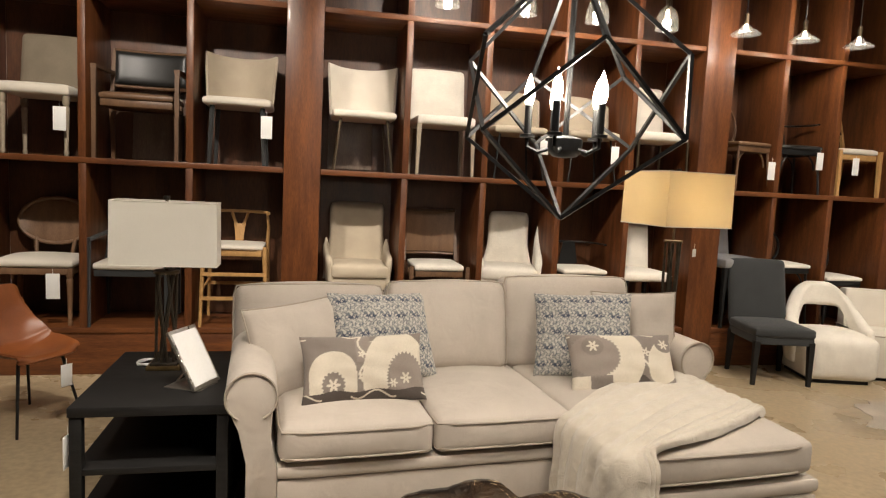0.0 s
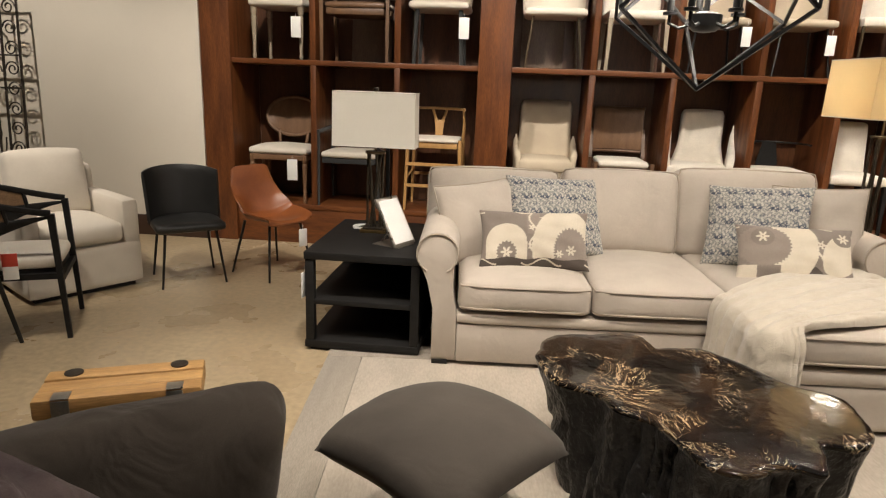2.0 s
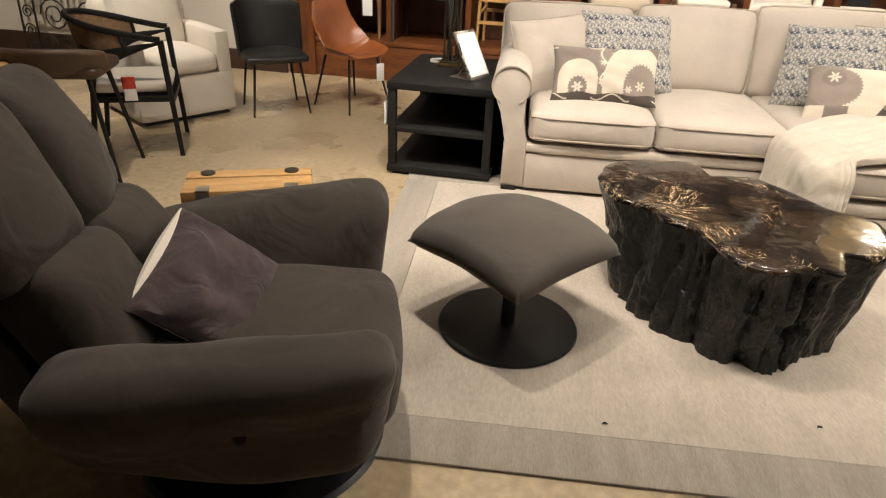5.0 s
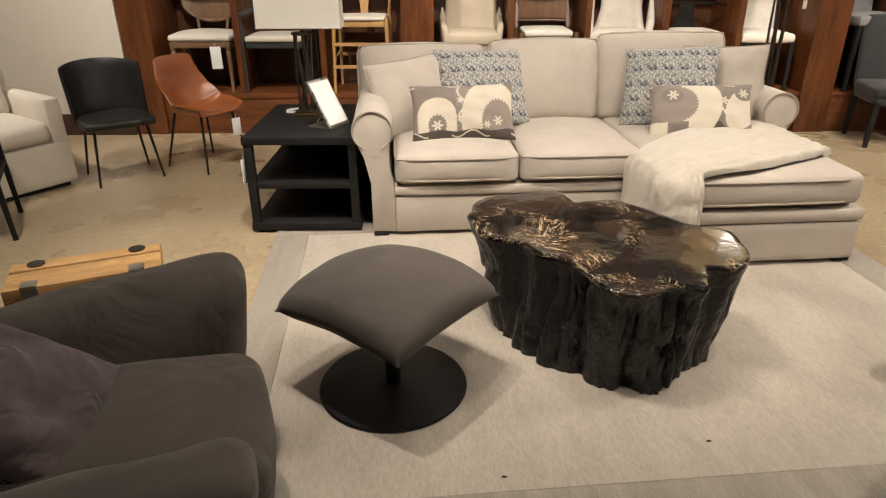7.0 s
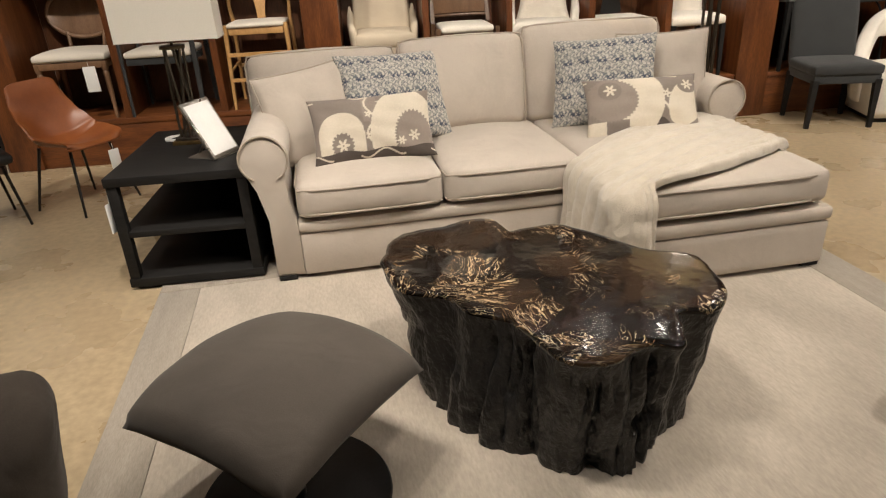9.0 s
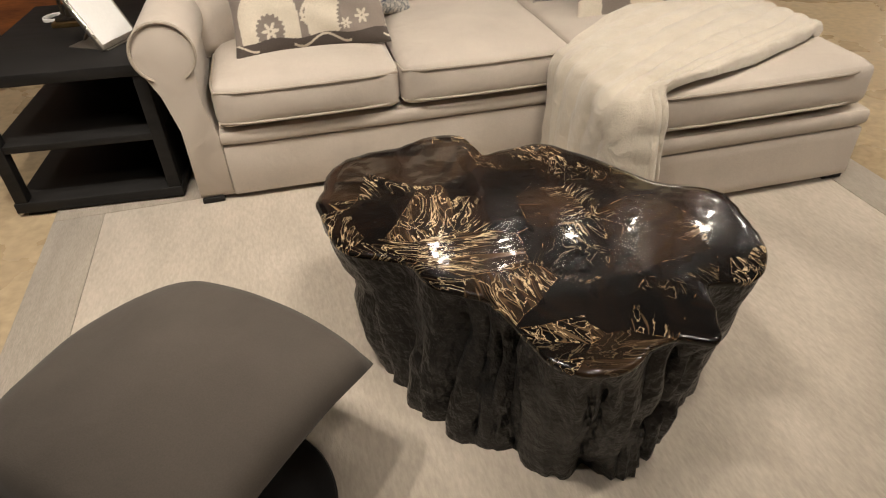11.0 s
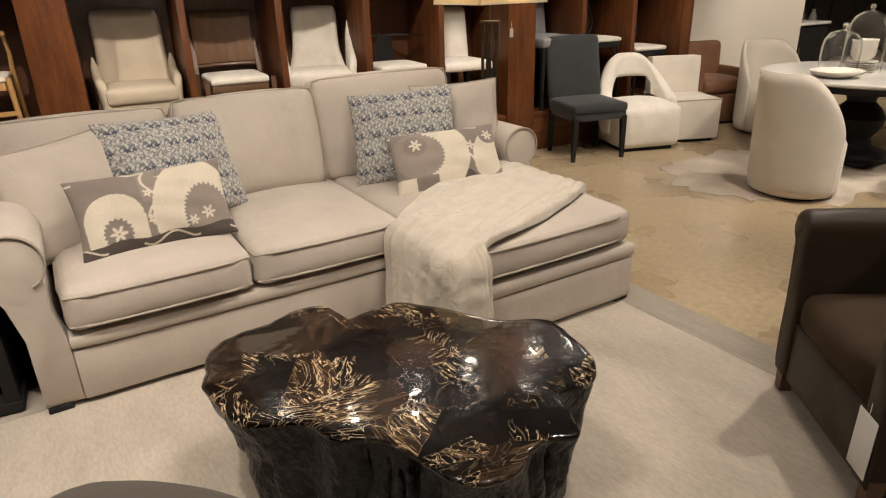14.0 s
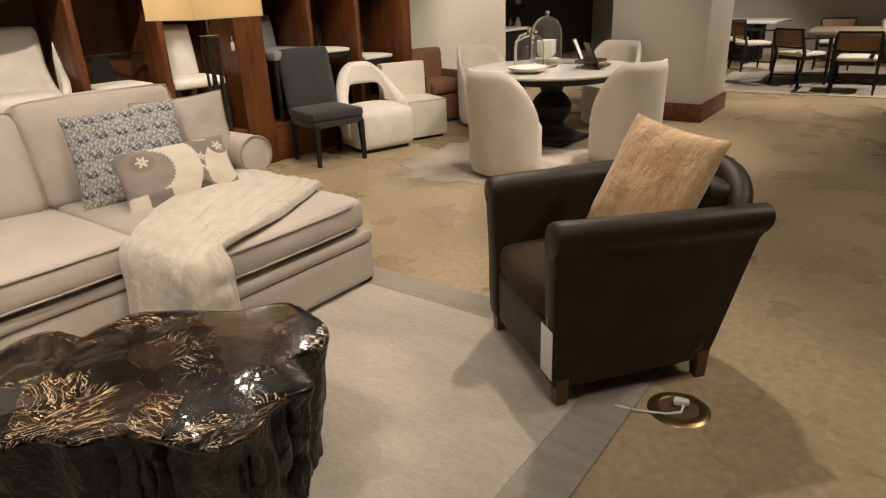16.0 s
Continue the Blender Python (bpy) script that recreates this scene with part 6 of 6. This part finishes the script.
hide = thing("cowhide_rug", pose(5.68, 0.72, 0), "pale brindled cowhide rug under the round dining table", "rug")
bm = bmesh.new()
ring = []
for i in range(90):
    a = math.tau * i / 90
    r = 1.05 + 0.16 * math.cos(2 * a + 0.4) + 0.30 * noise.noise(Vector((math.cos(a) * 2.2, math.sin(a) * 2.2, 4))) + 0.13 * noise.noise(Vector((math.cos(a) * 11, math.sin(a) * 11, 1)))
    ring.append((r * math.cos(a), r * math.sin(a) * 0.85))
top = [bm.verts.new((x, y, 0.006)) for x, y in ring]
low = [bm.verts.new((x * 1.004, y * 1.004, 0.001)) for x, y in ring]
bm.faces.new(top)
for i in range(90):
    bm.faces.new((top[i], top[(i + 1) % 90], low[(i + 1) % 90], low[i]))
part("hide", bm, M_HIDE, hide)

plate = thing("serving_bowl", pose(TX - 0.47, TY - 0.02, 0.762), "shallow cream ceramic serving bowl on the dining table", "bowl")
part("bowl", lathe([(0, 0), (0.10, 0.0), (0.19, 0.035), (0.205, 0.055), (0.195, 0.055), (0.10, 0.014), (0, 0.012)], 40), M_CERAM, plate)


def cloche(name, x, y, r, h, label):
    t = thing(name, pose(x, y, 0.762), label, "glass cloche")
    prof = [(r, 0.0), (r, h * 0.62), (r * 0.93, h * 0.78), (r * 0.70, h * 0.92), (r * 0.35, h * 0.985), (0.015, h)]
    part("dome", lathe(prof + [(max(q - 0.004, 0.004), z - 0.003 if z else 0) for q, z in prof[::-1]], 40, close=False), M_GLASS, t).visible_shadow = False
    part("knob", lathe([(0, h - 0.004), (0.012, h), (0.012, h + 0.012), (0.024, h + 0.028), (0.018, h + 0.048), (0, h + 0.054)], 18), M_GLASS, t)
    return t


cloche("glass_cloche", TX - 0.28, TY + 0.10, 0.15, 0.36, "clear glass cloche with a knob on the dining table")
cloche("glass_cloche", TX - 0.02, TY + 0.06, 0.155, 0.50, "tall clear glass cloche over stacked bowls")
for k in range(5):
    p = thing("plate", pose(TX - 0.02, TY + 0.06, 0.764 + k * 0.018), "stacked grey ceramic plate under the cloche", "plate", "stacked plates")
    part("dish", lathe([(0, 0), (0.07, 0), (0.125, 0.014), (0.125, 0.018), (0.065, 0.006), (0, 0.006)], 32), M_CERAM, p)
for k in range(3):
    p = thing("bowl", pose(TX - 0.02, TY + 0.06, 0.856 + k * 0.045), "stacked cream ceramic bowl under the cloche", "bowl", "stacked bowls")
    part("dish", lathe([(0, 0), (0.045, 0), (0.09, 0.04), (0.10, 0.085), (0.095, 0.085), (0.05, 0.012), (0, 0.01)], 32), M_CERAM, p)
for k, (dx, dy, rz) in enumerate(((0.33, -0.40, 12), (0.36, -0.38, 25), (0.30, -0.36, 5))):
    bk = thing("book", pose(TX + dx - 0.15, TY + dy, 0.762 + 0.026 * k, 0, 0, rz), "flat grey book on the dining table", "book", "books on the table")
    part("cover", boxed(-0.15, 0.15, -0.11, 0.11, 0.0, 0.025, 0.003), M_GREYOAK if k % 2 else M_BRONZE, bk)
for dx, dy, rz in ((0.02, -0.50, 45), (0.42, -0.12, 22)):
    s = thing("price_sign", pose(TX + dx, TY + dy, 0.762, 0, 0, rz), "silver easel frame with a white price card", "sign")
    part("base_plate", boxed(-0.085, 0.085, -0.06, 0.07, 0, 0.006, 0.002), M_SILVER, s)
    for nm, bx, ma in (("frame", (-0.10, 0.10, -0.008, 0.008, 0, 0.27), M_IRON), ("card", (-0.088, 0.088, -0.0095, -0.0085, 0.012, 0.258), M_WHITE)):
        bm = boxed(*bx)
        bmesh.ops.transform(bm, matrix=pose(0, 0.0, 0.004, -24), verts=bm.verts)
        part(nm, bm, ma, s)

# ---- column and the rooms beyond ----
col = thing("column", pose(7.99, -0.23, 0, 0, 0, 5.5), "square cream painted column with a brown base", "column", kind="structure")
part("shaft", boxed(0, 1.05, 0.0, 1.12, 0.0, CEIL, 0.006), M_WALL, col)
part("base_board", boxed(-0.03, 1.08, -0.03, 1.15, 0.0, 0.19, 0.006), M_MAHOG_H, col, "brown wooden base")
part("base_cap", boxed(-0.022, 1.072, -0.022, 1.142, 0.1901, 0.205, 0.003), M_MAHOG_H, col)

side = thing("sideboard", pose(9.6, 4.1, 0, 0, 0, 0), "black sideboard with a white stone top", "sideboard")
part("body", boxed(-0.75, 0.95, -0.22, 0.25, 0.06, 0.84, 0.006), M_BLACKW, side)
part("top", boxed(-0.78, 0.98, -0.25, 0.27, 0.8405, 0.88, 0.005), M_MARBLE, side)
for x in (-0.70, 0.12, 0.86):
    part("foot", boxed(x, x + 0.05, -0.18, 0.2, 0, 0.06), M_BLACKW, side)
for x0 in (-0.72, -0.165, 0.39):
    d = part("door", boxed(x0, x0 + 0.545, -0.238, -0.2205, 0.10, 0.80, 0.003), M_BLACKW, side)
    part("handle", tubed([(x0 + 0.48, -0.25, 0.40), (x0 + 0.48, -0.25, 0.52)], 0.006, 6), M_BRASS, d)
for x, h, r, ma in ((9.0, 0.34, 0.06, M_CERAM), (9.17, 0.52, 0.045, M_BLACKM), (9.32, 0.26, 0.07, M_CERAM), (10.0, 0.46, 0.05, M_CERAM)):
    v = thing("vase", pose(x, 4.08, 0.88), "slim vase on the black sideboard", "vase", "vases on the sideboard")
    part("body", lathe([(0, 0), (r * 0.7, 0), (r, h * 0.3), (r * 0.8, h * 0.6), (r * 0.35, h * 0.8), (r * 0.45, h), (r * 0.38, h), (0, h * 0.85)], 20), ma, v)
setting("partition_wall", boxed(8.47, SX1, 5.6, 5.75, 0, CEIL), mat("dark_brown_wall", (0.03, 0.024, 0.02), scale=1.2, rough=0.6), "dark brown partition wall", "wall")


def dark_shelf(x, y):
    s = thing("etagere", pose(x, y, 0), "black open etagere with vases", "shelf")
    for dx in (-0.5, 0.5):
        for dy in (-0.18, 0.18):
            part("post", beamed((dx, dy, 0), (dx, dy, 2.2), 0.03, 0.03), M_BLACKM, s)
    for z in (0.2, 0.7, 1.2, 1.7, 2.18):
        part("shelf", boxed(-0.5, 0.5, -0.19, 0.19, z - 0.015, z + 0.015), M_BLACKW, s)
    for z in (0.715, 1.215, 1.715):
        for dx in (-0.28, 0.0, 0.27):
            v = thing("vase", pose(x + dx, y, z), "small vase on the black etagere", "vase", "vases on the etagere")
            part("body", lathe([(0, 0), (0.05, 0), (0.07, 0.08), (0.05, 0.16), (0.025, 0.2), (0.035, 0.24), (0, 0.22)], 16), M_CERAM if dx else M_BRONZE, v)


dark_shelf(10.6, 5.3)
dark_shelf(12.0, 5.3)

outlet = thing("wall_outlet", pose(-3.02, SY - 0.021, 0.36), "white wall outlet plate on the cream wall", "outlet")
part("plate", boxed(-0.035, 0.035, -0.006, 0, -0.057, 0.057, 0.002), M_WHITE, outlet)
for z in (-0.022, 0.022):
    part("socket", boxed(-0.014, 0.014, -0.008, -0.0061, z - 0.012, z + 0.012, 0.001), M_CERAM, outlet)

# far dining room
frug = thing("area_rug", pose(12.3, -1.0, 0, 0, 0, 8), "pale bordered rug under the far dining table", "rug")
part("field", boxed(-1.5, 1.5, -1.6, 1.6, 0.001, 0.009), M_RUGB, frug)
for x0, x1, y0, y1 in ((-1.75, 1.75, -1.85, -1.601), (-1.75, 1.75, 1.601, 1.85), (-1.75, -1.501, -1.6, 1.6), (1.501, 1.75, -1.6, 1.6)):
    part("border", boxed(x0, x1, y0, y1, 0.001, 0.01), M_RUG, frug, "pale border")
ft = thing("dining_table", pose(12.15, -1.45, 0.01, 0, 0, 8), "long pale wooden dining table on a dark trestle", "dining table")
part("tabletop", boxed(-0.55, 0.55, -1.1, 1.1, 0.69, 0.765, 0.006), M_GREYOAK, ft)
for y in (-0.7, 0.7):
    part("trestle", boxed(-0.30, 0.30, y - 0.05, y + 0.05, 0, 0.69, 0.01), M_BLACKW, ft)


def cross_chair(x, y, rz):
    t = rail_chair("dining_chair", pose(x, y, 0.01, 0, 0, rz), "black wooden dining chair with a cream seat", M_BLACKW, M_CANE, M_CREAM, w=0.52, z=0.47, top=0.82, arms=True, group="chairs round the far table", band=(0.58, 0.80), frame_back=True)
    for s in (-1, 1):
        part("cross_brace", beamed((-0.26 * s, -0.22, 0.14), (0.26 * s, 0.24, 0.14), 0.022, 0.022), M_BLACKW, t)


cross_chair(11.03, -1.20, 97)
cross_chair(13.0, 0.75, 40)
cross_chair(11.45, -0.41, 60)
cross_chair(13.6, -0.4, -80)
fb = thing("dining_table", pose(14.6, 1.6, 0, 0, 0, 0), "dark dining table with a white stone top", "dining table")
part("tabletop", boxed(-0.6, 0.6, -0.9, 0.9, 0.72, 0.76, 0.004), M_MARBLE, fb)
part("pedestal", boxed(-0.3, 0.3, -0.5, 0.5, 0, 0.72, 0.01), M_BLACKW, fb)
cross_chair(13.75, 1.35, 95)
cross_chair(13.7, 2.05, 95)
glass = [(12.12, -1.3), (12.20, -1.42), (12.06, -1.46)]
for x, y in glass:
    g = thing("glass_jar", pose(x, y, 0.776), "small clear glass jar on the far table", "jar", "jars on the far table")
    part("body", lathe([(0, 0), (0.05, 0), (0.055, 0.1), (0.045, 0.13), (0.041, 0.13), (0.05, 0.1), (0.046, 0.006), (0, 0.006)], 18), M_CERAM, g)
